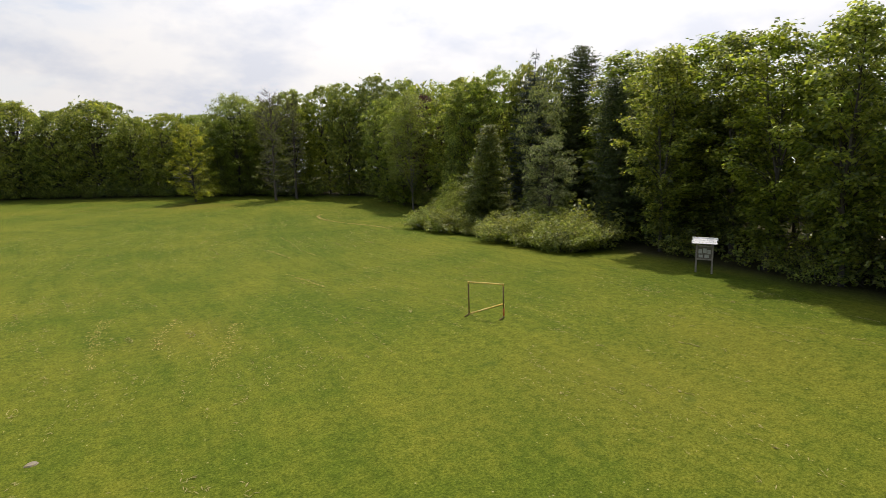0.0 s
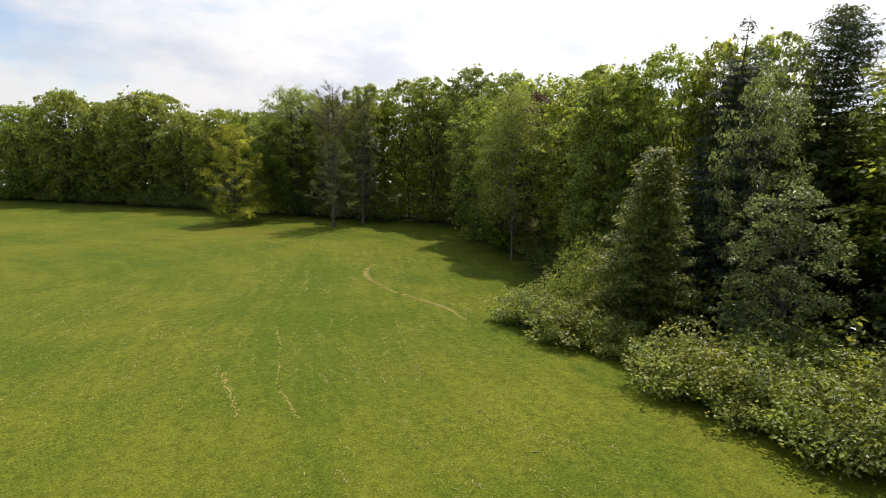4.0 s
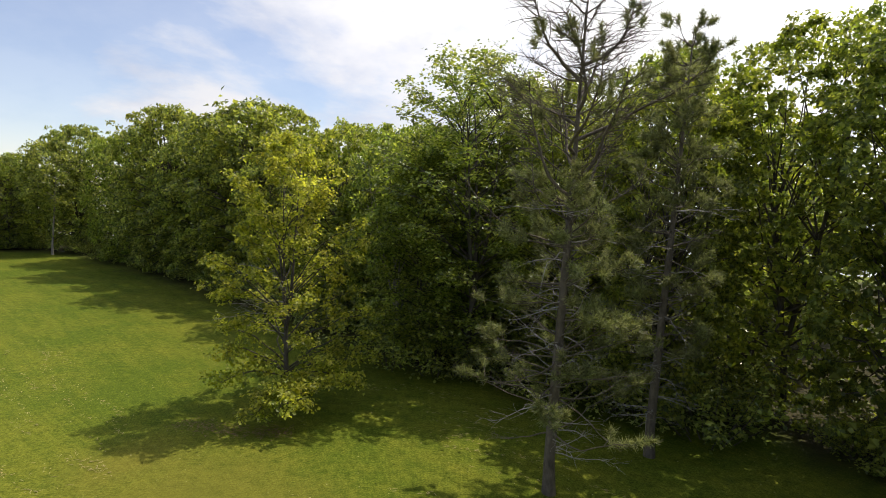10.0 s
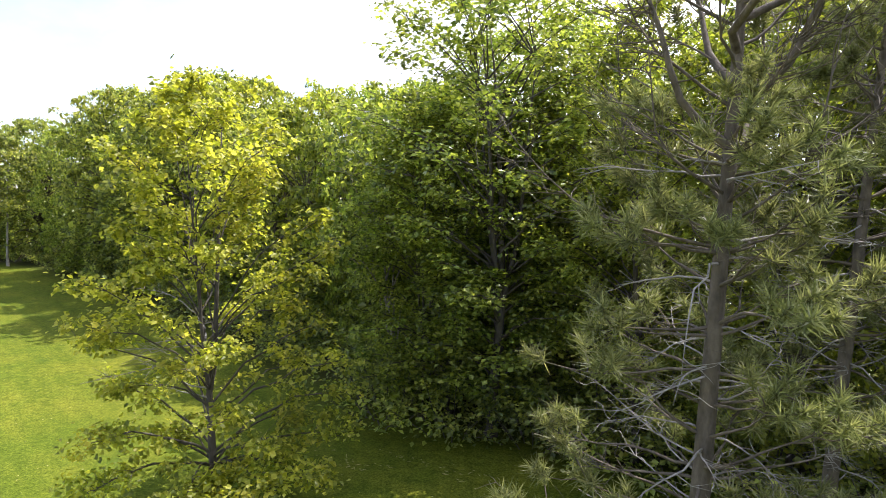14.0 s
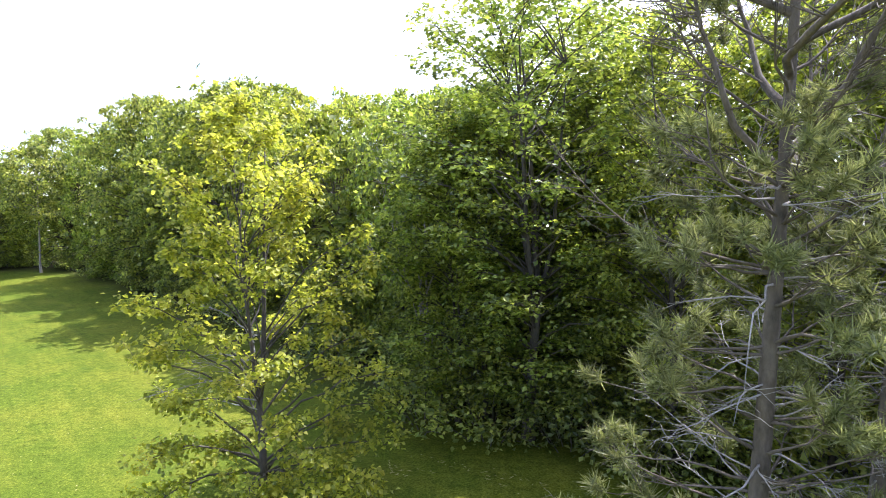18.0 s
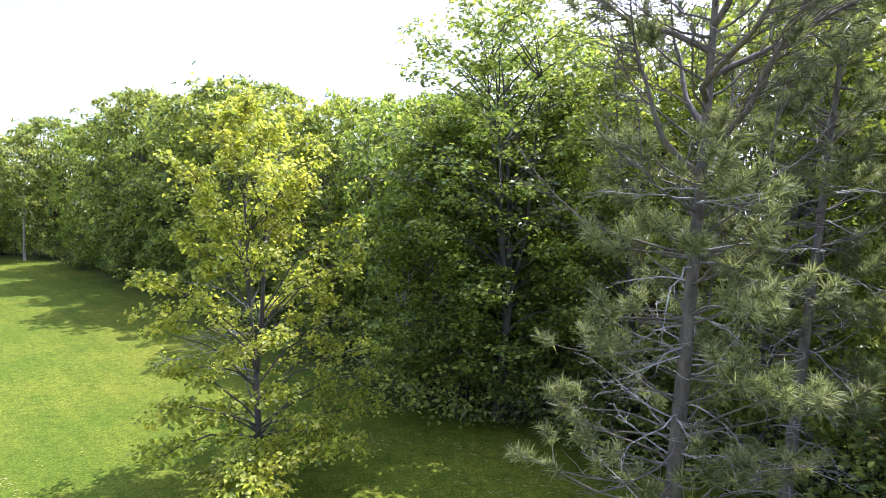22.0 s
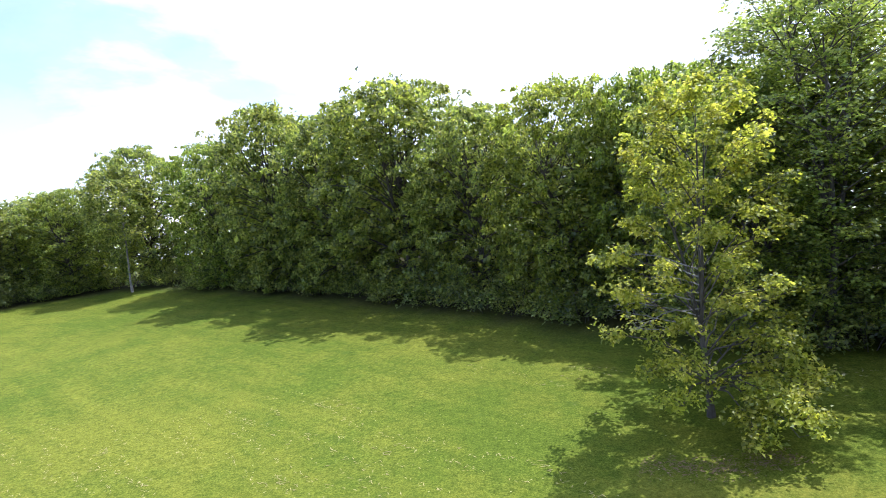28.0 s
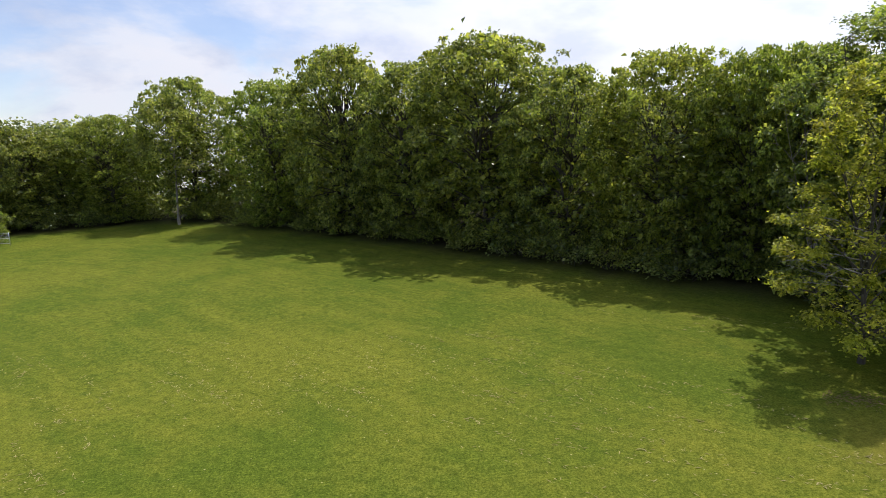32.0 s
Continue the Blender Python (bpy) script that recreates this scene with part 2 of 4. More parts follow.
    straw = ramp(add("ShaderNodeValToRGB", Fac=plus(lines.outputs["Fac"], 0.8, plus(fine.outputs["Fac"], 0.55, plus(patch.outputs["Fac"], 0.35, 0.0)))), [(1.00, (0, 0, 0)), (1.16, (0.13, 0.13, 0.13))])
    flecked1 = add("ShaderNodeMixRGB", Fac=straw, Color1=flecked0.outputs[0], Color2=(0.36, 0.29, 0.10, 1))
    weeds = add("ShaderNodeTexVoronoi", Vector=co, Scale=0.42)
    clump = ramp(add("ShaderNodeValToRGB", Fac=plus(weeds.outputs["Distance"], 1.0, plus(mid.outputs["Fac"], 0.30, -0.12))), [(0.05, (0.4, 0.4, 0.4)), (0.16, (0, 0, 0))])
    flecked = add("ShaderNodeMixRGB", Fac=clump, Color1=flecked1.outputs[0], Color2=(0.048, 0.080, 0.012, 1))
    litter_noise = add("ShaderNodeTexNoise", Vector=co, Scale=5.0, Detail=8.0, Roughness=0.7)
    litter = ramp(add("ShaderNodeValToRGB", Fac=litter_noise.outputs["Fac"]), [(0.3, (0.018, 0.022, 0.008)), (0.7, (0.075, 0.062, 0.030))])
    att = add("ShaderNodeAttribute")
    att.attribute_name = "litter"
    last = add("ShaderNodeMixRGB", Fac=att.outputs["Fac"], Color1=flecked.outputs[0], Color2=litter)
    bump = add("ShaderNodeBump", Height=fine.outputs["Fac"], Strength=0.6, Distance=0.04)
    p = add("ShaderNodeBsdfPrincipled", Base_Color=last.outputs[0], Roughness=0.9, Normal=bump.outputs[0])
    p.inputs["Specular IOR Level"].default_value = 0.06
    link(p.outputs[0], out.inputs["Surface"])
    return m


GRASS = grass_material()
STRAW = worn_material("dry_straw", (0.34, 0.262, 0.066), (0.52, 0.41, 0.14), 0.95, 9.0, 0.5)
MAPLE_LEAF = leaf_material("maple_leaf", (0.066, 0.090, 0.020), (0.190, 0.224, 0.044), (0.390, 0.408, 0.084), 0.46)
# darker maple leaf tone; deep in the wood it puts shade into the colour
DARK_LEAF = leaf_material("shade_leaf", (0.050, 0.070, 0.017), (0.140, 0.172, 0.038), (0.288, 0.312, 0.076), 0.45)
FRESH_LEAF = leaf_material("fresh_leaf", (0.064, 0.086, 0.015), (0.178, 0.216, 0.034), (0.350, 0.375, 0.074), 0.50)
YELLOW_LEAF = leaf_material("yellow_leaf", (0.105, 0.134, 0.015), (0.255, 0.277, 0.028), (0.440, 0.438, 0.064), 0.57, 0.5, 1.8, 1.05)
BIRCH_LEAF = leaf_material("birch_leaf", (0.086, 0.106, 0.020), (0.180, 0.205, 0.040), (0.310, 0.330, 0.080), 0.46, 0.45)
PURPLE_LEAF = leaf_material("purple_leaf", (0.030, 0.016, 0.014), (0.050, 0.024, 0.018), (0.080, 0.034, 0.022))
SHRUB_LEAF = leaf_material("shrub_leaf", (0.085, 0.108, 0.018), (0.210, 0.238, 0.040), (0.360, 0.375, 0.090), 0.40, 0.45)
NEEDLE = leaf_material("pine_needle", (0.080, 0.092, 0.030), (0.155, 0.165, 0.054), (0.265, 0.268, 0.105), 0.40, 0.5)
SILVER_LEAF = leaf_material("silver_leaf", (0.066, 0.086, 0.024), (0.150, 0.178, 0.052), (0.290, 0.315, 0.120), 0.40, 0.36)
SPRUCE_GREEN = leaf_material("young_spruce_needle", (0.070, 0.084, 0.014), (0.140, 0.158, 0.026), (0.250, 0.250, 0.050), 0.36, 0.5)
FIR_NEEDLE = leaf_material("fir_needle", (0.040, 0.056, 0.014), (0.074, 0.096, 0.023), (0.125, 0.145, 0.040), 0.25, 0.6)
GREY_NEEDLE = leaf_material("spruce_needle", (0.034, 0.048, 0.030), (0.058, 0.074, 0.044), (0.090, 0.105, 0.062), 0.15, 0.5)
BARK = bark_material("grey_brown_bark", (0.030, 0.025, 0.019), (0.110, 0.094, 0.074))
PINE_BARK = bark_material("pine_bark", (0.048, 0.039, 0.028), (0.165, 0.135, 0.100), 7.0, 0.4)
PALE_BARK = bark_material("pale_bark", (0.12, 0.105, 0.085), (0.36, 0.32, 0.26), 6.0, 1.5)
BIRCH_BARK = bark_material("birch_bark", (0.07, 0.060, 0.048), (0.25, 0.225, 0.185), 6.0, 1.5)
DEAD_WOOD = bark_material("dead_grey_wood", (0.16, 0.145, 0.125), (0.40, 0.37, 0.33), 8.0, 0.3)


# ---- building helpers ----
def smooth(a, b, v):
    u = min(1.0, max(0.0, (v - a) / (b - a)))
    return u * u * (3 - 2 * u)


def ground_z(x, y):
    """The field is a low dome that falls off to the east and the north-west woods."""
    near = -0.75 * smooth(-2, 14, x) * (1 - smooth(18, 34, y)) - 0.25 * smooth(18, 60, y)
    return near - 0.085 * max(0.0, math.hypot(x + 10, y + 20) - 105)


def mesh_of(name, verts, faces, material, shade=False):
    me = bpy.data.meshes.new(name)
    me.from_pydata(verts, [], faces)
    me.materials.append(material)
    if shade:
        me.polygons.foreach_set("use_smooth", [True] * len(me.polygons))
    me.update()
    return me


def part(name, bm, material, parent, label=""):
    """Links a bmesh, or a finished mesh, as one mesh object under a thing or a part."""
    if isinstance(bm, bmesh.types.BMesh):
        me = bpy.data.meshes.new(name)
        bm.to_mesh(me)
        bm.free()
        me.materials.append(material)
    else:
        me = bm
    ob = new(name, me)
    ob.parent = parent
    if label:
        tagged(ob, label)
    return ob


def empty(name, m, label, category, group="", kind=""):
    ob = new(name)
    ob.empty_display_size = 0.2
    ob.matrix_world = m
    return tagged(ob, label, category, group, kind)


def tube(points, radii, sides, verts, faces):
    """Adds a tapered tube along a line of points to the lists."""
    base = len(verts)
    pts = [Vector(p) for p in points]
    side = Vector((0.37, 0.91, 0.17))
    for i, p in enumerate(pts):
        way = (pts[min(i + 1, len(pts) - 1)] - pts[max(i - 1, 0)]).normalized()
        side = (side - way * side.dot(way)).normalized()
        other = way.cross(side)
        for k in range(sides):
            a = 2 * math.pi * k / sides
            verts.append(tuple(p + (side * math.cos(a) + other * math.sin(a)) * radii[i]))
    for i in range(len(pts) - 1):
        for k in range(sides):
            a, b = base + i * sides + k, base + i * sides + (k + 1) % sides
            faces.append((a, b, b + sides, a + sides))
    faces.append(tuple(base + (len(pts) - 1) * sides + k for k in range(sides)))


def branch(rng, start, az, el, length, segs, curl, wander=0.16):
    """A line of points that starts out at az, el and curls up (or droops) along its length."""
    pts, p = [np.array(start, float)], np.array(start, float)
    for i in range(segs):
        d = np.array([math.cos(az) * math.cos(el), math.sin(az) * math.cos(el), math.sin(el)])
        p = p + d * length / segs
        pts.append(p.copy())
        az += rng.normal(0, wander)
        el = max(-1.2, min(1.5, el + curl / segs + rng.normal(0, wander * 0.6)))
    return pts


def along(pts, u):
    f = u * (len(pts) - 1)
    i = min(int(f), len(pts) - 2)
    return pts[i] + (pts[i + 1] - pts[i]) * (f - i), pts[i + 1] - pts[i]


def leaf_quads(rng, centres, spread, per, size, flat=0.55, tilt=0.6, slim=0.36, outward=None):
    """Folded four-cornered leaves round cluster centres, as arrays of corners and faces."""
    c = np.repeat(np.asarray(centres, float), per, axis=0)
    n = len(c)
    s = np.repeat(np.broadcast_to(np.asarray(spread, float), (len(centres),)), per)
    p = c + rng.normal(0, 1, (n, 3)) * s[:, None] * np.array([0.6, 0.6, 0.6 * flat])
    out = p - c
    a = np.arctan2(out[:, 1], out[:, 0]) + rng.normal(0, 0.9, n)
    d = np.stack([np.cos(a), np.sin(a), rng.normal(-0.25, 0.4, n)], 1)
    d /= np.linalg.norm(d, axis=1)[:, None]
    up = np.stack([rng.normal(0, tilt, n), rng.normal(0, tilt, n), np.ones(n)], 1)
    if outward is not None:
        # leaves sit on the upper, outer shell of each clump
        e = rng.normal(0, 1, (n, 3)) + 0.7 * np.repeat(outward, per, axis=0)
        e[:, 2] = np.abs(e[:, 2]) * 0.9 - 0.15
        e /= np.linalg.norm(e, axis=1)[:, None]
        p = c + e * (s * rng.uniform(0.65, 1.05, n))[:, None] * np.array([1, 1, 0.75])
        d = e * np.array([1, 1, 0.2]) + rng.normal(0, 0.55, (n, 3)) - np.array([0, 0, 0.25])
        d /= np.linalg.norm(d, axis=1)[:, None]
        up = e * 0.9 + rng.normal(0, tilt * 0.9, (n, 3)) + np.array([0, 0, 0.6])
    side = np.cross(d, up)
    side /= np.linalg.norm(side, axis=1)[:, None] + 1e-9
    nor = np.cross(side, d)
    l = (size * rng.uniform(0.65, 1.35, n))[:, None]
    v = np.stack([p, p + d * l * 0.55 + side * l * slim + nor * l * 0.10, p + d * l - nor * l * 0.12, p + d * l * 0.5 - side * l * slim + nor * l * 0.10], 1)
    return v.reshape(-1, 3), np.arange(4 * n).reshape(-1, 4)


def needle_tufts(rng, centres, ways, per, length, width):
    """Bursts of thin needles at shoot ends, one thin blade each."""
    c = np.repeat(np.asarray(centres, float), per, axis=0)
    w = np.repeat(np.asarray(ways, float), per, axis=0)
    n = len(c)
    d = rng.normal(0, 1, (n, 3))
    d /= np.linalg.norm(d, axis=1)[:, None]
    d = d * 0.85 + w * 0.50 + np.array([0, 0, 0.12])
    d /= np.linalg.norm(d, axis=1)[:, None]
    side = np.cross(d, rng.normal(0, 1, (n, 3)))
    side /= np.linalg.norm(side, axis=1)[:, None]
    l = (length * rng.uniform(0.7, 1.25, n))[:, None]
    p = c - w * rng.uniform(0, 0.30, n)[:, None] + rng.normal(0, 0.02, (n, 3))
    v = np.stack([p - side * width, p + d * l, p + side * width], 1)
    return v.reshape(-1, 3), np.arange(3 * n).reshape(-1, 3)


def crown_mesh(name, quads, material):
    v, f = quads
    return mesh_of(name, v.tolist(), f.tolist(), material)


# ---- trees ----
def broadleaf(seed, height, width, low, lobes, clumps, per, leaf, spread, leaf_mat, bark=BARK, trunk_r=0.22, lobe=0.44, forks=1, fork_at=0.3, lean=0.0, tall_lobe=0.8, droop=0.0, waist=0.0, tilt=0.5, twiggy=2, uneven=0.06):
    """One broadleaved tree: a trunk that forks into limbs, and a crown of leafy lobes, each made of many small clumps."""
    rng = np.random.default_rng(seed)
    half, mid, rise = width / 2, height * (1 + low) / 2, height * (1 - low) / 2
    tv, tf, clump_at, clump_out = [], [], [], []
    stems = []
    for k in range(forks):
        a = 2 * math.pi * k / forks + rng.uniform(0, 1)
        foot = branch(rng, (0, 0, -0.2), a, math.pi / 2 - lean, height * fork_at + 0.2, 4, 0.0, 0.02) if k == 0 else stems[0][:5]
        rest = branch(rng, foot[-1], a, math.pi / 2 - lean - (0.22 if forks > 1 else 0.02), height * (0.88 - fork_at), 6, 0.12, 0.07)
        stem = foot + rest[1:]
        r = trunk_r if k == 0 else trunk_r * 0.7
        tube(stem, [r * (1.4 if i == 0 else 1.0) * (1 - 0.09 * i) for i in range(len(stem))], 8, tv, tf)
        stems.append(stem)
    for i in range(lobes):
        # directions spread evenly over the crown, none straight down
        z = 1 - 1.75 * (i + 0.5) / lobes
        ring, a = math.sqrt(max(0.0, 1 - z * z)), i * 2.39996 + rng.normal(0, 0.25)
        d = np.array([math.cos(a) * ring, math.sin(a) * ring, z])
        size = half * lobe * rng.uniform(0.75, 1.25)
        inset = 1.0 - size / half * 0.85
        pinch = 1.0 - waist * max(0.0, z) ** 1.5
        c = np.array([d[0] * half * inset * pinch, d[1] * half * inset * pinch, mid + d[2] * (rise - size * tall_lobe * 0.8)]) * 1.0
        c[2] -= droop * ring
        c += rng.normal(0, 0.12 * half * lobe, 3)
        c[:2] *= 1 + rng.normal(0, uneven)
        c[2] += rng.normal(0, uneven) * size * 2
        stem = stems[i % forks]
        u = min(0.97, max(0.22, (c[2] - 0.45 * math.hypot(c[0], c[1])) / (height * 0.88)))
        start, _ = along(stem, u)
        knee = start + (c - start) * 0.5 + np.array([0, 0, 0.10 * np.linalg.norm(c - start)]) + rng.normal(0, 0.10, 3)
        r0 = (trunk_r * (1 - 0.8 * u) * 0.55 + 0.012)
        tube([start, start + (knee - start) * 0.5 + rng.normal(0, 0.06, 3), knee, knee + (c - knee) * 0.5 + rng.normal(0, 0.08, 3), c], [r0, r0 * 0.8, r0 * 0.65, r0 * 0.45, r0 * 0.3], 5, tv, tf)
        n = max(6, int(clumps * (size / (half * lobe)) ** 2))
        for j in range(n):
            e = rng.normal(0, 1, 3)
            e /= np.linalg.norm(e)
            if e @ d < -0.45 or e[2] < -0.75:
                e = -e
            q = c + e * size * np.array([1, 1, tall_lobe]) * rng.uniform(0.72, 1.08)
            if q[2] < 0.35:
                q[2] = 0.35 + rng.uniform(0, 0.4)
            clump_at.append(q)
            clump_out.append(e * 0.7 + d * 0.3)
            if twiggy and j % twiggy == 0:
                twig = [c, c + (q - c) * 0.55 + rng.normal(0, 0.12, 3) * size, q]
                tube(twig, [r0 * 0.28 + 0.006, 0.012, 0.004], 3, tv, tf)
    meshes = [mesh_of("trunk", tv, tf, bark, True)]
    sp = spread * rng.uniform(0.6, 1.35, len(clump_at))
    meshes.append(crown_mesh("crown", leaf_quads(rng, np.array(clump_at), sp, per, leaf, 0.55, tilt, 0.36, np.array(clump_out)), leaf_mat))
    return meshes


def spreading(seed, height, profile, limbs, shoots, per, leaf, spread, leaf_mat, bark=BARK, trunk_r=0.15, leaders=3, fork_at=0.3, rise=(0.15, 0.95), low_limbs=(), split=False, gap=0.0, slim=0.38, even=(0.62, 1.08), lift=(-0.15, 0.75), flat=0.6):
    """A tree of long limbs that bear side shoots, with a burst of leaves at each shoot's end. profile: reach of the limbs by height, both as shares of the height."""
    rng = np.random.default_rng(seed)
    tv, tf, meshes, at, sizes = [], [], [], [], []
    foot = branch(rng, (0, 0, -0.2), rng.uniform(0, 6), math.pi / 2 - 0.02, height * fork_at + 0.2, 4, 0.0, 0.03)
    stems = []
    for k in range(leaders):
        rest = branch(rng, foot[-1], 2 * math.pi * k / leaders + rng.uniform(0, 1), math.pi / 2 - 0.20, height * (0.90 - fork_at) * (1.0 if k == 0 else rng.uniform(0.75, 0.95)), 7, 0.16, 0.08)
        stem = foot + rest[1:]
        r = trunk_r * (1.0 if k == 0 else 0.72)
        tube(stem, [r * (1.35 if i == 0 else 1.0) * (1 - 0.082 * i) for i in range(len(stem))], 8, tv, tf)
        stems.append(stem)

    def point_on(stem, z):
        for p, q in zip(stem, stem[1:]):
            if p[2] <= z <= q[2]:
                return p + (q - p) * ((z - p[2]) / (q[2] - p[2] + 1e-9))
        return stem[-1]

    plan = []
    for i in range(limbs):
        h = 0.08 + 0.92 * ((i + rng.uniform(0.1, 0.9)) / limbs) ** 0.85
        reach = np.interp(h, [p[0] for p in profile], [p[1] for p in profile]) * height * rng.uniform(*even)
        plan.append((i * 2.39996 + rng.normal(0, 0.2), reach, h * height, shoots))
    plan += [(a, r, z, shoots + 6) for a, r, z in low_limbs]
    for a, reach, z, count in plan:
        h = z / height
        climb = rise[0] + (rise[1] - rise[0]) * h
        stem = stems[rng.integers(len(stems))]
        z0 = max(height * 0.10, min(z - climb * reach, stem[-1][2] - 0.1))
        start = point_on(stem, z0)
        tip = np.array([math.cos(a) * reach, math.sin(a) * reach, z])
        across = tip - start
        n = 6
        line = []
        for j in range(n + 1):
            u = j / n
            p = start + across * u
            p = p + np.array([0, 0, math.sin(u * math.pi) * 0.10 * np.linalg.norm(across)])
            line.append(p + rng.normal(0, 0.05, 3) * math.sin(u * math.pi) * np.linalg.norm(across) * 0.35)
        r0 = trunk_r * (0.42 - 0.26 * h) * (0.6 + 0.12 * np.linalg.norm(across)) * 0.7
        lv, lf = ([], []) if split else (tv, tf)
        tube(line, [r0 * (1 - 0.135 * j) + 0.004 for j in range(n + 1)], 5, lv, lf)
        for j in range(count):
            u = 1.0 if j == 0 else (0.22 + gap) + (0.78 - gap) * rng.uniform() ** 0.75
            q, d = along(line, min(u, 0.999))
            turn = math.atan2(d[1], d[0]) + rng.choice([-1, 1]) * rng.uniform(0.25, 1.35)
            length = rng.uniform(0.35, 1.0) * (0.35 + 0.20 * reach) * (1.25 - 0.5 * u)
            shoot = branch(rng, q, turn, rng.uniform(*lift), length, 3, -0.25, 0.2)
            tube(shoot, [0.012, 0.009, 0.006, 0.003], 3, lv, lf)
            at += [shoot[-1], shoot[-2] + rng.normal(0, 0.12, 3)]
            sizes += [spread * rng.uniform(0.8, 1.3), spread * rng.uniform(0.6, 1.1)]
        if split:
            meshes.append(mesh_of("limb", lv, lf, bark, True))
    at = np.array(at)
    at[:, 2] = np.maximum(at[:, 2], 0.3)
    meshes = [mesh_of("trunk", tv, tf, bark, True)] + meshes
    meshes.append(crown_mesh("crown", leaf_quads(rng, at, np.array(sizes), per, leaf, flat, 0.55, slim), leaf_mat))
    return meshes


def domed(seed, height, profile, lobes, per, leaf, lobe, leaf_mat, bark=BARK, trunk_r=0.24, leaders=3, inner=46):
    """A broad tree with a closed crown: limbs run out to many leafy billows set over a dome, with sparser leaves inside it."""
    rng = np.random.default_rng(seed)
    hs, rs = [p[0] for p in profile], [p[1] for p in profile]
    tv, tf = [], []
    foot = branch(rng, (0, 0, -0.2), rng.uniform(0, 6), math.pi / 2 - 0.02, height * 0.2, 3, 0.0, 0.03)
    stems = []
    for k in range(leaders):
        rest = branch(rng, foot[-1], 2 * math.pi * k / leaders + rng.uniform(0, 1), math.pi / 2 - 0.24, height * rng.uniform(0.50, 0.62), 6, 0.14, 0.08)
        stem = foot + rest[1:]
        tube(stem, [trunk_r * (1.0 if k == 0 else 0.75) * (1 - 0.095 * i) for i in range(len(stem))], 7, tv, tf)
        stems.append(stem)
    # heights shared out by the dome's girth and slope
    grid = np.linspace(0.04, 0.985, 120)
    reach = np.interp(grid, hs, rs)
    weight = reach * np.sqrt(1 + np.gradient(reach, grid) ** 2) * (1 + 0.7 * (grid > 0.72)) + 0.02
    share = np.cumsum(weight) / weight.sum()
    at, ways, sizes = [], [], []
    for i in range(lobes):
        h = float(np.interp((i + rng.uniform(0.2, 0.8)) / lobes, share, grid))
        a = i * 2.39996 + rng.normal(0, 0.15)
        bulge = 1 + 0.42 * noise.noise((math.cos(a) * 2.0, math.sin(a) * 2.0, h * 5.0 + seed))
        size = lobe * rng.uniform(0.65, 1.35) * (0.85 + 0.3 * h)
        r = max(0.0, np.interp(h, hs, rs) * height * bulge * rng.uniform(0.92, 1.02) - 0.6 * size)
        c = np.array([math.cos(a) * r, math.sin(a) * r, h * height * (0.97 + 0.10 * (bulge - 1)) - 0.35 * size])
        slope = (np.interp(h + 0.03, hs, rs) - np.interp(h - 0.03, hs, rs)) / 0.06
        w = np.array([math.cos(a), math.sin(a), 0.25 - slope])
        w /= np.linalg.norm(w)
        if i % 2 == 0:
            stem = stems[i // 2 % leaders]
            start = stem[min(len(stem) - 1, 2 + int(h * 6))]
            line = [start + (c - start) * (j / 4) + np.array([0, 0, math.sin(j / 4 * math.pi) * 0.10 * r]) + rng.normal(0, 0.12, 3) * (0 < j < 4) for j in range(5)]
            tube(line, [(0.075 - 0.016 * j) * trunk_r / 0.24 for j in range(5)], 4, tv, tf)
        # a billow is a main burst with smaller ones beside it
        for m in range(4):
            off = rng.normal(0, 1, 3) * np.array([0.68, 0.68, 0.42]) * size * (m > 0)
            at.append(np.minimum(c + off, [1e3, 1e3, height * 0.95]))
            ways.append(w)
            sizes.append(size * (0.8 if m == 0 else rng.uniform(0.32, 0.60)))
    quads = leaf_quads(rng, np.array(at), np.array(sizes), per, leaf, 0.7, 0.55, 0.40, np.array(ways))
    inside = []
    for i in range(inner):
        h = rng.uniform(0.1, 0.88)
        a, r = rng.uniform(0, 6.28), np.interp(h, hs, rs) * height * rng.uniform(0.2, 0.72)
        inside.append((math.cos(a) * r, math.sin(a) * r, h * height))
    deep = leaf_quads(rng, np.array(inside), 1.5, 26, leaf * 1.9, 0.8, 0.6, 0.42)
    v = np.concatenate([quads[0], deep[0]])
    f = np.concatenate([quads[1], deep[1] + len(quads[0])])
    v[:, 2] = np.maximum(v[:, 2], 0.25)
    return [mesh_of("trunk", tv, tf, bark, True), crown_mesh("crown", (v, f), leaf_mat)]


def measure_of(meshes):
    """Height and half width of a tree's crown."""
    me = meshes[-1]
    co = np.empty(3 * len(me.vertices))
    me.vertices.foreach_get("co", co)
    co = co.reshape(-1, 3)
    return np.percentile(co[:, 2], 99.7), np.percentile(np.hypot(co[:, 0], co[:, 1]), 96)


def plant(name, meshes, x, y, turn, scale, label, category="tree", group="", height=None, width=None, lean=0.0):
    """Sets a tree of shared meshes on the ground as one thing with its parts."""
    zz, squash = ground_z(x, y), 1.0
    if height:
        tall, half = measure_of(meshes)
        scale = height / tall
        squash = width / 2 / (half * scale) if width else 1.0
    base = empty(name, Matrix.Translation((x, y, zz)) @ Matrix.Rotation(radians(lean), 4, "Y") @ Matrix.Rotation(turn, 4, "Z") @ Matrix.Diagonal((scale * squash, scale * squash, scale, 1)), label, category, group)
    for m in meshes:
        part(m.name.split(".")[0], m, None, base)
    return base


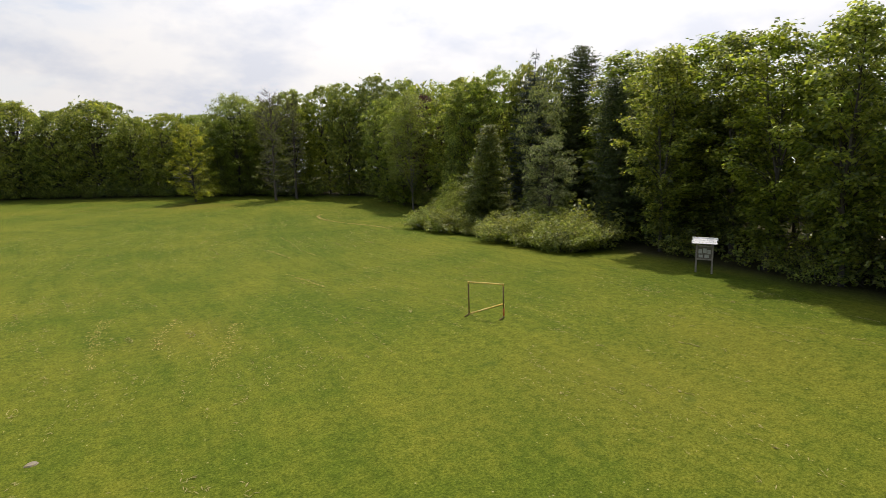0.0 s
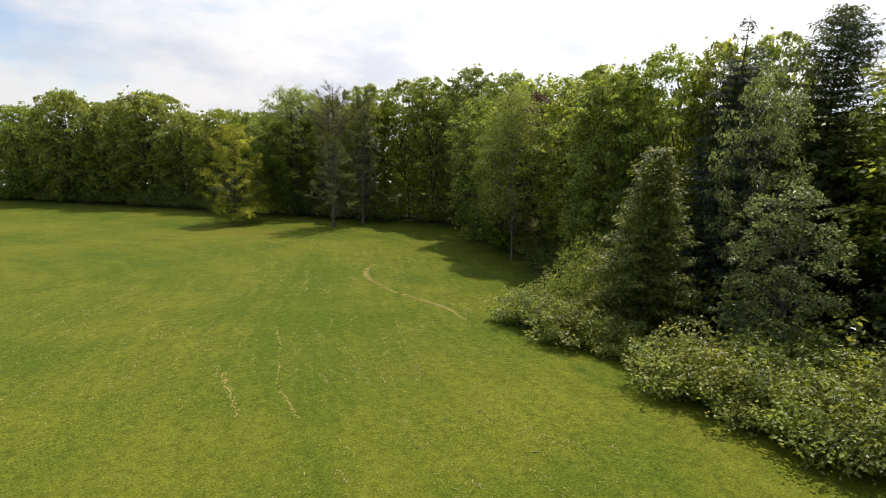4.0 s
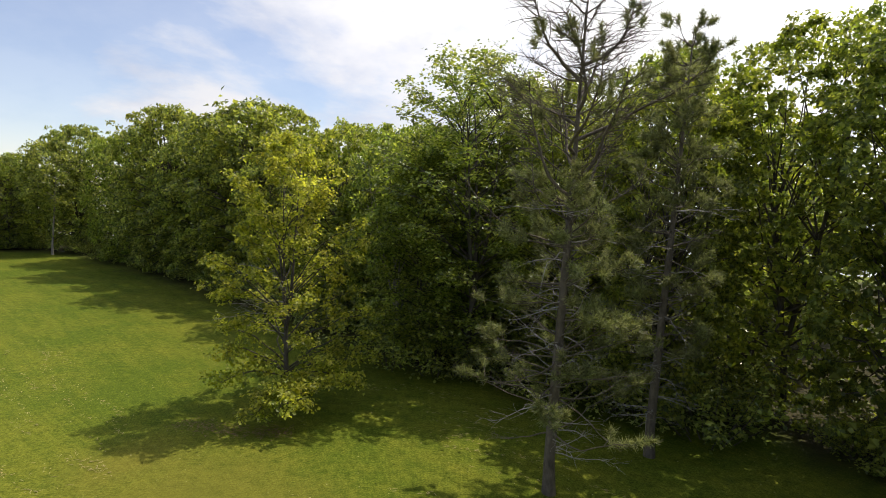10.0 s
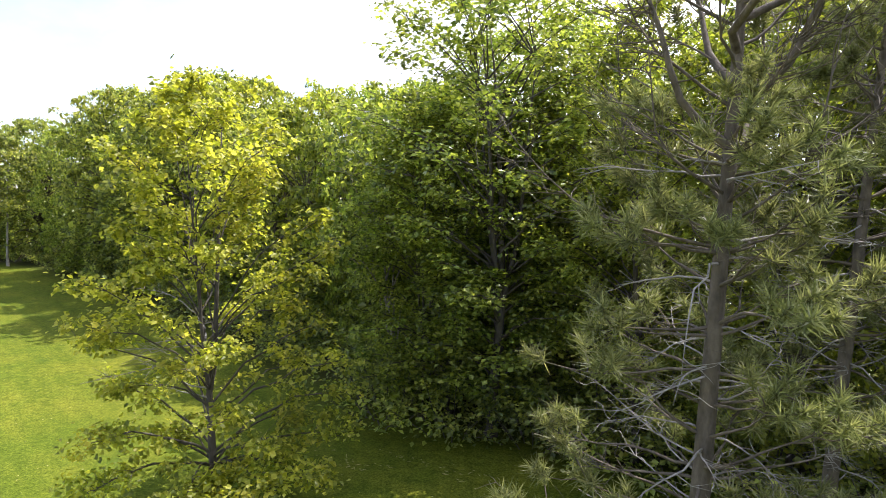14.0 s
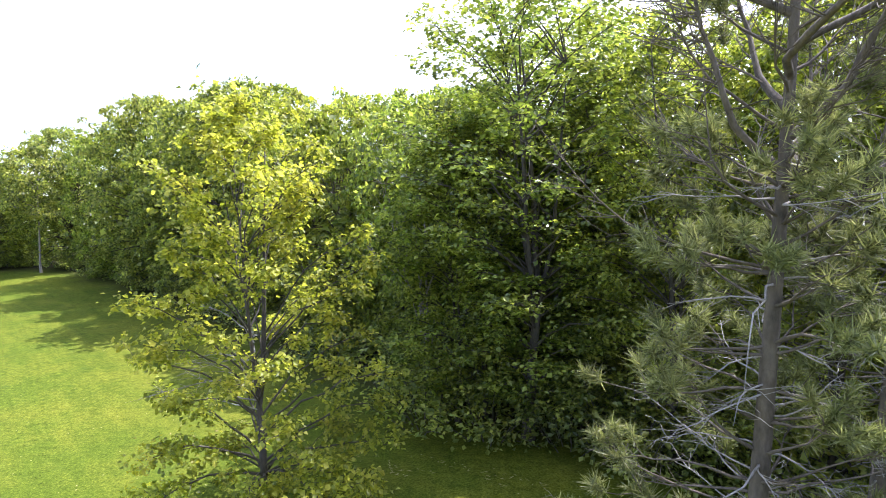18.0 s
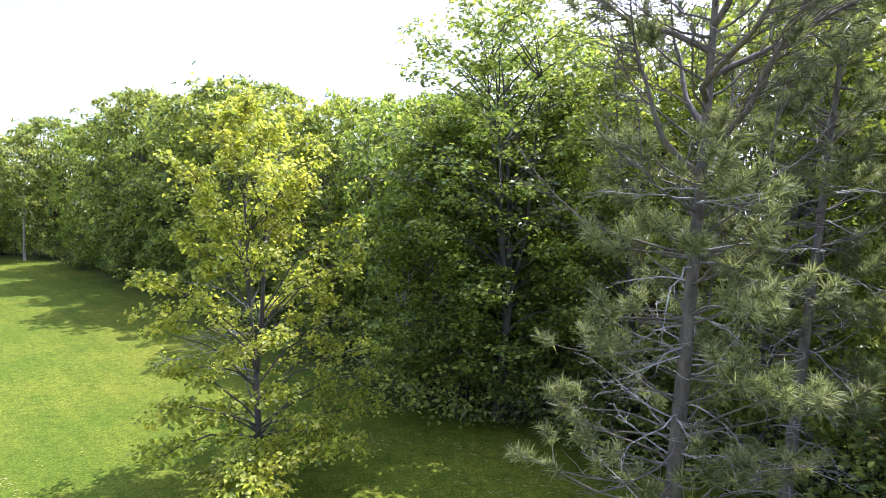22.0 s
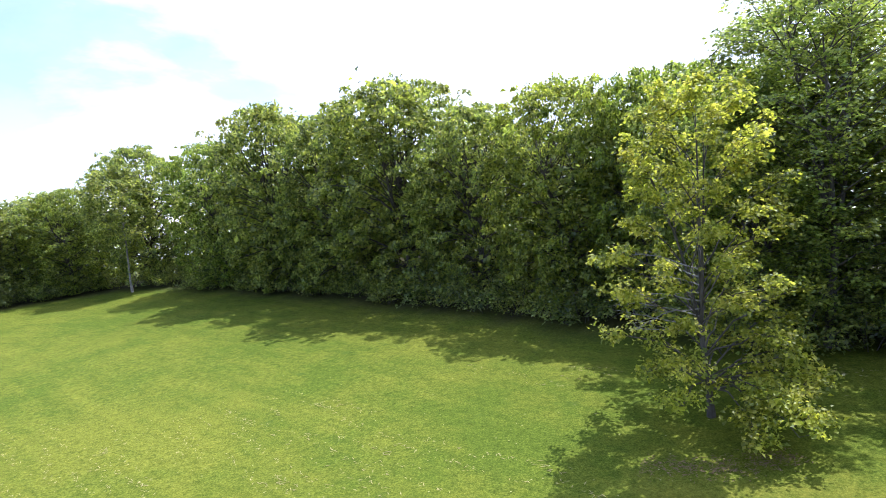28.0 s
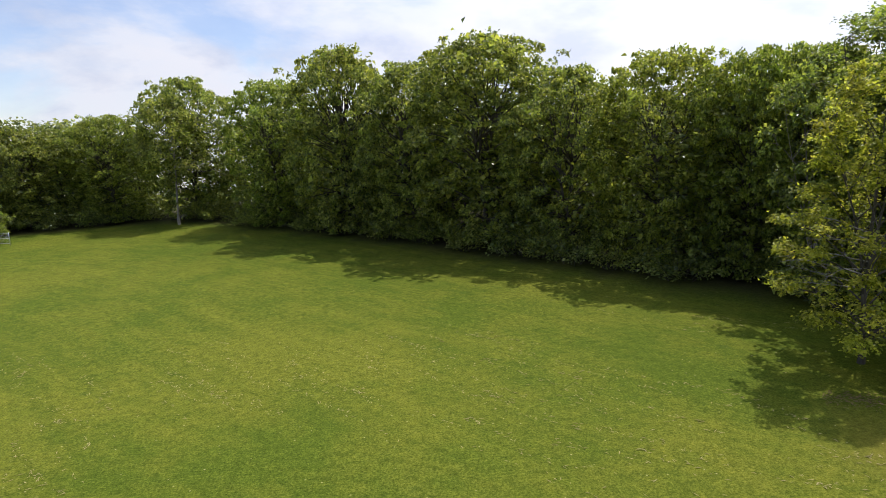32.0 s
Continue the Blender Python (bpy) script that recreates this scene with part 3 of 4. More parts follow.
def pine(seed, height, bare_top, live, reach, whorls, dead_low=46):
    """A tall pine: straight bole, dead lower twigs, limbs that end in bunches of needle tufts, and for one a bare dead top."""
    rng = np.random.default_rng(seed)
    tv, tf, meshes = [], [], []
    trunk = branch(rng, (0, 0, -0.2), rng.uniform(0, 6), math.pi / 2 - 0.015, height + 0.2, 12, 0.02, 0.018)
    tube(trunk, [0.18 * (1.3 if i == 0 else 1) * (1 - 0.93 * (i / 12) ** 1.1) + 0.008 for i in range(13)], 9, tv, tf)
    meshes.append(mesh_of("trunk", tv, tf, PINE_BARK, True))
    tips, ways = [], []

    def twigs(line, n, reach_by, lv, lf, r, lift):
        for k in range(n):
            q, d = along(line, rng.uniform(0.3, 0.97))
            t2 = branch(rng, q, math.atan2(d[1], d[0]) + rng.normal(0, 0.9), rng.uniform(-0.5, 0.4) + lift, rng.uniform(0.4, 1.0) * reach_by, 4, 0.5 * lift - 0.2, 0.28)
            tube(t2, [r, r * 0.75, r * 0.55, r * 0.4, r * 0.2], 3, lv, lf)
            q, d = along(t2, rng.uniform(0.3, 0.8))
            t3 = branch(rng, q, math.atan2(d[1], d[0]) + rng.normal(0, 1.0), rng.uniform(-0.3, 0.5) + lift, rng.uniform(0.3, 0.6) * reach_by, 2, 0.2, 0.3)
            tube(t3, [r * 0.5, r * 0.35, r * 0.2], 3, lv, lf)

    for i in range(dead_low):
        lv, lf = [], []
        p, _ = along(trunk, rng.uniform(0.08, 0.62))
        line = branch(rng, p, rng.uniform(0, 6.28), rng.uniform(-0.25, 0.3), rng.uniform(0.8, 2.6), 6, -0.4, 0.30)
        tube(line, [0.024, 0.019, 0.015, 0.012, 0.009, 0.006, 0.003], 4, lv, lf)
        twigs(line, 5, 0.7, lv, lf, 0.010, 0.0)
        meshes.append(mesh_of("dead_limb", lv, lf, DEAD_WOOD, True))
    for w in range(whorls):
        u = live[0] + (live[1] - live[0]) * (w + rng.uniform(0.1, 0.9)) / whorls
        s = w / whorls
        for k in range(4):
            lv, lf = [], []
            p, _ = along(trunk, u)
            L = reach * (1.0 - 0.62 * s) * rng.uniform(0.45, 1.15)
            line = branch(rng, p, k * 1.57 + w * 1.1 + rng.normal(0, 0.45), -0.08 + 0.6 * s + rng.normal(0, 0.18), L, 6, 0.35, 0.24)
            tube(line, [0.034 * (1 - 0.15 * q) for q in range(7)], 4, lv, lf)
            bearing = rng.uniform() < (0.72 if s < 0.75 else 0.9)
            if not bearing:
                twigs(line, 9, 0.8, lv, lf, 0.010, 0.15)
            for j in range(5 if bearing else 0):
                v = 0.66 + 0.34 * (j + rng.uniform(0, 1)) / 5
                q, d = along(line, v)
                a2 = math.atan2(d[1], d[0]) + rng.normal(0, 0.8)
                tw = branch(rng, q, a2, rng.uniform(-0.1, 0.8), rng.uniform(0.35, 0.85), 3, 0.6, 0.2)
                tube(tw, [0.013, 0.011, 0.009, 0.006], 3, lv, lf)
                c, dd = along(tw, 1.0)
                tips.append(c)
                ways.append(dd / (np.linalg.norm(dd) + 1e-9))
            meshes.append(mesh_of("limb", lv, lf, PINE_BARK, True))
    if bare_top:
        # stout crooked limbs that rise like a candelabrum, then the thin dead ones
        for i in range(11):
            lv, lf = [], []
            u = live[1] - 0.02 + 0.30 * i / 11
            p, _ = along(trunk, u)
            L = (4.6 - 1.8 * i / 11) * rng.uniform(0.85, 1.15)
            line = branch(rng, p, i * 2.39996 + 0.4, rng.uniform(0.35, 0.75), L, 8, 0.55, 0.26)
            tube(line, [0.062 * (1 - 0.115 * q) + 0.003 for q in range(9)], 6, lv, lf)
            twigs(line, 28, 1.5, lv, lf, 0.017, 0.35)
            for k in range(6):
                q, d = along(line, rng.uniform(0.65, 1.0))
                tips.append(q + rng.normal(0, 0.22, 3))
                ways.append(d / (np.linalg.norm(d) + 1e-9))
            meshes.append(mesh_of("dead_limb", lv, lf, PINE_BARK, True))
        for i in range(34):
            lv, lf = [], []
            u = live[1] - 0.10 + (0.99 - live[1] + 0.10) * (i + rng.uniform(0, 1)) / 34
            p, _ = along(trunk, u)
            L = 0.9 + 3.2 * (1 - (u - live[1] + 0.10) / (1.10 - live[1])) * rng.uniform(0.45, 1.1)
            line = branch(rng, p, i * 2.39996, rng.uniform(0.05, 0.65), L, 7, 0.9, 0.24)
            tube(line, [0.026 * (1 - 0.135 * q) + 0.003 for q in range(8)], 4, lv, lf)
            twigs(line, 16, 1.3, lv, lf, 0.012, 0.5)
            meshes.append(mesh_of("dead_limb", lv, lf, PINE_BARK, True))
    meshes.append(crown_mesh("foliage", needle_tufts(rng, tips, ways, 90, 0.28, 0.012), NEEDLE))
    return meshes


def conifer(seed, height, reach, needle_mat, thin_top=0.0, rows=34, low=0.04, club=0.0, per=9):
    """A spruce or fir: tiers of drooping boughs that carry short flat sprays."""
    rng = np.random.default_rng(seed)
    tv, tf, lv, lf, tips, sp = [], [], [], [], [], []
    trunk = branch(rng, (0, 0, -0.2), 0, math.pi / 2, height + 0.2, 8, 0, 0.01)
    tube(trunk, [0.22 * (1 - i / 8) + 0.012 for i in range(9)], 7, tv, tf)
    for w in range(rows):
        u = low + (0.99 - low) * (w / rows)
        for k in range(6):
            if u > 1 - thin_top and rng.uniform() < 0.3:
                continue
            p, _ = along(trunk, u)
            L = (reach * (1 - u) ** 0.8 + 0.25 + club * smooth(1.0, 0.9, u) * smooth(0.5, 0.9, u)) * rng.uniform(0.7, 1.15)
            line = branch(rng, p, k * 1.047 + w * 0.7 + rng.normal(0, 0.2), 0.25 - 0.45 * (1 - u), L, 4, 0.1, 0.1)
            tube(line, [0.028, 0.022, 0.016, 0.010, 0.004], 3, lv, lf)
            if u > 1 - thin_top and rng.uniform() < 0.62:
                continue
            for j in range(max(3, int(L * 5.5))):
                c, _ = along(line, min(1.0, 0.15 + 0.85 * rng.uniform()))
                tips.append(c)
                sp.append(0.30)
    return [mesh_of("trunk", tv, tf, BARK, True), mesh_of("branching", lv, lf, BARK, True), crown_mesh("foliage", leaf_quads(rng, np.array(tips), np.array(sp), per, 0.26, 0.35, 0.45, 0.16), needle_mat)]


def shrub(seed, radius, height, per, leaf, leaf_mat, stems=26, twigs=9, every=1):
    """A many-stemmed shrub, leafy from the ground up."""
    rng = np.random.default_rng(seed)
    lv, lf, tips, sp = [], [], [], []
    for i in range(stems):
        a, ring = i * 2.39996, math.sqrt((i + 0.5) / stems)
        base = (math.cos(a) * ring * radius * 0.45, math.sin(a) * ring * radius * 0.45, -0.1)
        el = math.pi / 2 - 0.95 * ring + rng.normal(0, 0.08)
        line = branch(rng, base, a, el, height * (1.12 - 0.30 * ring) * rng.uniform(0.85, 1.1), 5, -0.35 * ring, 0.12)
        tube(line, [0.030, 0.024, 0.019, 0.014, 0.009, 0.004], 4, lv, lf)
        for j in range(twigs):
            q, d = along(line, 0.18 + 0.8 * (j + rng.uniform(0, 1)) / twigs)
            tw = branch(rng, q, rng.uniform(0, 6.28), rng.uniform(0.0, 0.9), rng.uniform(0.3, 0.8), 2, 0.2)
            if j % every == 0:
                tube(tw, [0.009, 0.006, 0.003], 3, lv, lf)
            tips += [tw[1], tw[2]]
            sp += [0.30, 0.34]
    return [mesh_of("branching", lv, lf, BARK, True), crown_mesh("foliage", leaf_quads(rng, np.array(tips), np.array(sp), per, leaf, 0.7, 0.55), leaf_mat)]


# ---- ground ----
# the line of the wood's edge, from the south end of the field round to its north-west end
EDGE = [(6.2, -107.0), (6.6, -79.5), (8.6, -65.5), (10.2, -56.0), (9.8, -46.0), (8.5, -39.0), (8.5, -31), (12, -24), (14, -14), (17.5, -4), (18.5, 6), (14, 15), (9.5, 18.6), (3, 20.4), (-2.5, 22.6), (-7, 26.4), (-10.3, 30.4), (-14.5, 35.2), (-17.8, 38.4), (-21.7, 43.0), (-27, 48.5), (-32, 53.5), (-38, 58.8), (-46, 65.5), (-50, 67.5), (-57, 65), (-66, 61), (-80, 58), (-120, 54)]


def edge_side(x, y):
    """Metres from the wood's edge, positive inside the wood."""
    best, sign = 1e9, 1
    for (ax, ay), (bx, by) in zip(EDGE, EDGE[1:]):
        dx, dy = bx - ax, by - ay
        u = min(1, max(0, ((x - ax) * dx + (y - ay) * dy) / (dx * dx + dy * dy)))
        d = math.hypot(x - ax - u * dx, y - ay - u * dy)
        if d < best:
            best, sign = d, (1 if dx * (y - ay) - dy * (x - ax) < 0 else -1)
    return best * sign


def build_ground():
    xs = [-2500, -900, -400, -200] + [-130 + 2.0 * i for i in range(101)] + [110, 200, 400, 900, 2500]
    ys = [-2500, -900, -400, -200] + [-120 + 2.5 * i for i in range(89)] + [150, 250, 500, 900, 2500]
    verts, litter, away, worn = [], [], [], []
    # dry, trodden patches: x, y, reach, strength
    patches = [(-7.0, 8.0, 3.6, 1.0), (-4.0, 6.5, 2.6, 1.0), (-9.5, 10.5, 2.6, 1.0), (-20.5, -50.0, 3.5, 0.6), (-9.5, -66.0, 7.0, 0.5), (-3.0, -66.0, 6.0, 0.5), (-16.0, -64.0, 4.0, 0.35)]

    for y in ys:
        for x in xs:
            inside = edge_side(x, y) if -135 < x < 80 and -125 < y < 110 else -20
            verts.append((x, y, ground_z(x, y) + 0.05 * noise.noise((x * 0.13, y * 0.13, 0)) * (1 if abs(x) < 130 else 0)))
            away.append(-inside)
            worn.append(max(k * math.exp(-((x - px) ** 2 + (y - py) ** 2) / (r * r)) for px, py, r, k in patches))
            litter.append(smooth(-0.8, 2.6, inside + 1.2 * noise.noise((x * 0.3, y * 0.3, 4))))
    w = len(xs)
    # ease the mowing rounds where they turn
    grid = np.array(away).reshape(len(ys), w)
    for _ in range(30):
        pad = np.pad(grid, 1, mode="edge")
        grid = (pad[:-2, 1:-1] + pad[2:, 1:-1] + pad[1:-1, :-2] + pad[1:-1, 2:] + 2 * grid) / 6
    away = grid.ravel().tolist()
    faces = [(j * w + i, j * w + i + 1, (j + 1) * w + i + 1, (j + 1) * w + i) for j in range(len(ys) - 1) for i in range(w - 1)]
    me = mesh_of("ground", verts, faces, GRASS, True)
    me.attributes.new("litter", "FLOAT", "POINT").data.foreach_set("value", litter)
    me.attributes.new("worn", "FLOAT", "POINT").data.foreach_set("value", worn)
    me.attributes.new("from_edge", "FLOAT", "POINT").data.foreach_set("value", away)
    tagged(new("ground", me), "mown green field with dry patches, leaf litter under the trees", "ground", kind="structure")


build_ground()

# ---- the wood: shared tree shapes ----
DOME = [(0.0, 0.20), (0.08, 0.29), (0.28, 0.36), (0.50, 0.41), (0.68, 0.42), (0.82, 0.37), (0.91, 0.28), (0.97, 0.16), (1.0, 0.03)]
ROUND = [domed(11, 15.0, DOME, 190, 36, 0.26, 0.78, MAPLE_LEAF),
         domed(12, 15.0, DOME, 205, 36, 0.26, 0.78, MAPLE_LEAF, trunk_r=0.26, leaders=4),
         domed(13, 15.0, DOME, 180, 36, 0.25, 0.76, FRESH_LEAF, trunk_r=0.2)]
SLENDER = [(0.0, 0.03), (0.24, 0.05), (0.36, 0.15), (0.55, 0.19), (0.75, 0.18), (0.9, 0.12), (1.0, 0.04)]
TALL = [spreading(21, 16.0, SLENDER, 56, 7, 12, 0.27, 0.46, MAPLE_LEAF, trunk_r=0.17, leaders=3, fork_at=0.35, rise=(0.5, 1.1)), spreading(22, 16.0, SLENDER, 56, 7, 12, 0.27, 0.46, DARK_LEAF, trunk_r=0.17, leaders=2, fork_at=0.45, rise=(0.5, 1.1)), spreading(23, 16.0, SLENDER, 54, 7, 12, 0.26, 0.44, FRESH_LEAF, trunk_r=0.16, leaders=3, fork_at=0.4, rise=(0.5, 1.1)), broadleaf(24, 16.0, 8.5, 0.03, 34, 11, 26, 0.25, 0.58, SILVER_LEAF, trunk_r=0.16, lobe=0.33, fork_at=0.35, forks=2, waist=0.15, twiggy=4, uneven=0.12)]
WOODLAND = [(0.0, 0.05), (0.12, 0.14), (0.3, 0.23), (0.55, 0.27), (0.75, 0.24), (0.9, 0.16), (1.0, 0.05)]
NEAR = [domed(25, 16.0, WOODLAND, 130, 46, 0.20, 0.66, MAPLE_LEAF, trunk_r=0.19, inner=40),
        domed(26, 16.0, WOODLAND, 130, 46, 0.20, 0.66, DARK_LEAF, trunk_r=0.18, leaders=2, inner=40),
        domed(27, 16.0, WOODLAND, 130, 46, 0.195, 0.66, FRESH_LEAF, trunk_r=0.17, inner=34)]
AIRY = spreading(29, 16.0, [(0.0, 0.10), (0.10, 0.22), (0.3, 0.27), (0.55, 0.27), (0.75, 0.24), (0.9, 0.16), (1.0, 0.05)], 70, 8, 17, 0.18, 0.42, FRESH_LEAF, trunk_r=0.17, fork_at=0.25)
OPEN = spreading(28, 17.0, [(0.0, 0.05), (0.2, 0.12), (0.45, 0.20), (0.7, 0.25), (0.88, 0.19), (1.0, 0.06)], 92, 9, 11, 0.175, 0.36, MAPLE_LEAF, trunk_r=0.20, leaders=4, fork_at=0.28, rise=(0.4, 0.8))
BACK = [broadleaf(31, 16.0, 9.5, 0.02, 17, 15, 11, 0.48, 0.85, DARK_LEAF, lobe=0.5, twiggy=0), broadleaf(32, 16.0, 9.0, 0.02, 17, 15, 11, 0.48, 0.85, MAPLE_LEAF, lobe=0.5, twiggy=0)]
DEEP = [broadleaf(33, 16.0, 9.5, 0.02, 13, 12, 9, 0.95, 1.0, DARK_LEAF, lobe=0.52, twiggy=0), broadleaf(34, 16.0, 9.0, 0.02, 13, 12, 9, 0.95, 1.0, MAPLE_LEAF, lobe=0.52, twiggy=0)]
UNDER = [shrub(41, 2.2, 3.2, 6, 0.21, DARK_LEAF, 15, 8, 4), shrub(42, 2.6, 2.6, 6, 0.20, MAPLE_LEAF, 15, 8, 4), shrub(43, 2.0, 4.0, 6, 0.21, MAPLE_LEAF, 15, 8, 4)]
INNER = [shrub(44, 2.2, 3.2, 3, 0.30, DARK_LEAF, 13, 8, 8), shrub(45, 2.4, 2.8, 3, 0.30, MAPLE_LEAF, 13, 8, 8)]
rng = np.random.default_rng(7)

# big edge trees: x, y, height, shape, crown width
ROUND_TREES = [(-2.6, 29.0, 13.2, 2, 7.4), (-6.1, 32.9, 13.7, 2, 9.8), (-10.8, 38.7, 13.4, 0, 10.0), (-15.8, 44.1, 16.5, 1, 13.4), (-21.5, 49.1, 15.2, 0, 11.2), (-27.6, 53.7, 17.0, 1, 11.8), (-35.3, 60.9, 15.0, 2, 10.4), (-46.6, 69.5, 16.2, 0, 11.4), (-56.0, 70.0, 12.4, 2, 10.0), (-64.0, 68.0, 11.2, 0, 10.0), (-74.0, 66.0, 11.0, 1, 11.0), (-0.2, 27.4, 13.2, 0, 8.0)]
for x, y, h, k, w in ROUND_TREES:
    plant("maple_tree", ROUND[k], x, y, rng.uniform(0, 6.28), 1, "broad round-crowned green maple at the wood's edge", group="maples along the wood's edge", height=h, width=w)

plant("woodland_tree", OPEN, 1.6, 20.8, 0.7, 1, "tall open-crowned green tree with dark limbs at the wood's edge", group="tall trees of the wood", height=16.2, width=8.8)
NEAR_TREES = [(0.2, 22.6, 12.2, 2, 7.5), (4.8, 25.0, 15.8, 1, 8.0), (2.6, 26.0, 15.0, 2, 9.0), (6.8, 25.0, 14.2, 2, 9.0), (11.5, 21.5, 17.3, 2, 9.0), (16.0, 17.5, 17.9, 2, 9.5), (17.5, 13.0, 17.9, 0, 8.5), (20.5, 8.0, 18.6, 1, 9.5), (21.5, 1.0, 17.4, 0, 9.5), (23.5, -6.0, 14.2, 2, 9.0), (6.2, 19.4, 15.0, 2, 6.6), (9.8, 17.0, 15.2, 2, 7.0), (-0.9, 22.2, 11.4, 0, 5.5), (16.2, -2.6, 14.5, 0, 7.5), (15.6, -8.0, 13.0, 2, 6.5)]
for x, y, h, k, w in NEAR_TREES:
    plant("woodland_tree", AIRY if x < 7 and y > 19 else NEAR[k % 3], x, y, rng.uniform(0, 6.28), 1, "tall many-stemmed green tree with lacy boughs at the wood's edge", group="tall trees of the wood", height=h, width=w)

TALL_TREES = [(18.0, -17.0, 15.5, 2, 9.0), (16.5, -22.5, 15.4, 0, 9.5), (14.8, -25.2, 14.6, 0, 7.5), (16.8, -27.2, 15.8, 2, 7.0), (18.0, -30.0, 16.0, 3, 6.0), (21.5, -30.8, 16.6, 3, 7.0), (14.4, -36.4, 13.6, 3, 5.0), (11.6, -40.0, 8.6, 3, 5.0), (20.0, -41.2, 15.9, 0, 8.5), (22.8, -43.6, 15.9, 2, 8.5), (16.6, -48.6, 15.0, 0, 6.0), (13.0, -50.5, 14.6, 0, 5.6), (15.2, -54.8, 15.2, 1, 6.0), (12.6, -58.6, 14.8, 2, 6.2), (15.6, -61.0, 15.3, 0, 6.5), (11.6, -63.4, 15.0, 0, 6.0), (12.2, -67.6, 15.7, 1, 6.2), (9.8, -71.0, 16.4, 2, 6.4), (11.6, -74.8, 16.9, 1, 6.4), (8.8, -78.4, 16.5, 0, 6.6), (9.3, -83.7, 16.2, 0, 8.5), (8.8, -91.3, 16.2, 2, 8.5), (18.5, -51.0, 15.8, 2, 8.5)]
for x, y, h, k, w in TALL_TREES:
    plant("woodland_tree", NEAR[k % 3] if y > -35 else TALL[k], x, y, rng.uniform(0, 6.28), 1, "tall slender green woodland tree at the wood's edge", group="tall trees of the wood", height=h, width=w)

# the rows behind, a little lower so that the edge makes the skyline
def along_edge(step, inside, jitter):
    spots = []
    for (ax, ay), (bx, by) in zip(EDGE, EDGE[1:]):
        L = math.hypot(bx - ax, by - ay)
        nx, ny = (by - ay) / L, -(bx - ax) / L
        for i in range(max(1, round(L / step))):
            u = (i + rng.uniform(0.2, 0.8)) / max(1, round(L / step))
            d = inside + rng.normal(0, jitter)
            spots.append((ax + (bx - ax) * u + nx * d, ay + (by - ay) * u + ny * d))
    return [(x, y) for x, y in spots if edge_side(x, y) > inside * 0.6]


for x, y in along_edge(4.6, 7.0, 1.2):
    if -47 < y < -28:
        continue
    shape = TALL[1 + rng.integers(2)] if -56 < y < -24 else BACK[rng.integers(2)]
    plant("woodland_tree", shape, x, y, rng.uniform(0, 6.28), 1, "green broadleaved tree standing deeper in the wood", group="trees deeper in the wood", height=rng.uniform(10.0, 12.5) + (4.6 if x > 7 and y > -6 else 1.5 if x > 2 and y > 0 else 0), width=rng.uniform(8, 10))
for x, y in along_edge(5.5, 14.0, 1.6):
    if y < -85 or x < -85:
        continue
    plant("woodland_tree", DEEP[rng.integers(2)], x, y, rng.uniform(0, 6.28), 1, "green broadleaved tree standing deeper in the wood", group="trees deeper in the wood", height=rng.uniform(10.5, 13.0), width=rng.uniform(8, 10))
for x, y in along_edge(6.0, 20.0, 1.6):
    if y > -45 and x > -5:
        plant("woodland_tree", DEEP[rng.integers(2)], x, y, rng.uniform(0, 6.28), 1, "green broadleaved tree standing deeper in the wood", group="trees deeper in the wood", height=rng.uniform(11.0, 14.0), width=rng.uniform(8, 10))
for x, y in along_edge(2.6, 2.6, 0.7):
    if y > -28 or y < -51:
        plant("shrub", UNDER[rng.integers(3)], x, y, rng.uniform(0, 6.28), rng.uniform(0.55, 1.0), "dark leafy undergrowth shrub at the wood's edge", "shrub", "undergrowth")
for x, y in along_edge(4.4, 4.5, 0.9):
    plant("shrub", INNER[rng.integers(2)], x, y, rng.uniform(0, 6.28), rng.uniform(0.8, 1.4), "dark leafy undergrowth shrub inside the wood", "shrub", "undergrowth")

for x, y in along_edge(4.4, 9.0, 1.0):
    if -80 < y < -40:
        plant("shrub", INNER[rng.integers(2)], x, y, rng.uniform(0, 6.28), rng.uniform(1.0, 1.5), "dark leafy undergrowth shrub inside the wood", "shrub", "undergrowth")
for x, y in along_edge(4.4, 8.5, 1.0):
    if x < -24 and x > -85:
        plant("shrub", INNER[rng.integers(2)], x, y, rng.uniform(0, 6.28), rng.uniform(1.0, 1.5), "dark leafy undergrowth shrub inside the wood", "shrub", "undergrowth")
# the woods go on behind: one added far mass of foliage that closes the view between the trunks
def far_woods(count, seed):
    rng = np.random.default_rng(seed)
    legs = list(zip(EDGE, EDGE[1:]))
    run = np.array([math.hypot(b[0] - a[0], b[1] - a[1]) for a, b in legs])
    at = []
    for k in rng.choice(len(legs), count, p=run / run.sum()):
        (ax, ay), (bx, by) = legs[k]
        u, deep = rng.uniform(-0.1, 1.1), rng.uniform(25, 32)
        nx, ny = (by - ay) / run[k], -(bx - ax) / run[k]
        x, y = ax + (bx - ax) * u + nx * deep, ay + (by - ay) * u + ny * deep
        if edge_side(x, y) > 18:
            top = (14.5 if x > 14 and y > 0 else 10.5) + 2.0 * noise.noise((x * 0.12, y * 0.12, 7))
            at.append((x, y, ground_z(x, y) + top * rng.uniform(0.02, 1.0)))
    # the dark leaf stands in for deep shade between the trunks
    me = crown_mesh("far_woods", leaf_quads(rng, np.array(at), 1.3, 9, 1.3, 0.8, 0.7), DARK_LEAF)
    tagged(new("far_woods", me), "added mass of dark foliage that fills the gaps deep in the wood", "woods", kind="stuff")


far_woods(3600, 77)

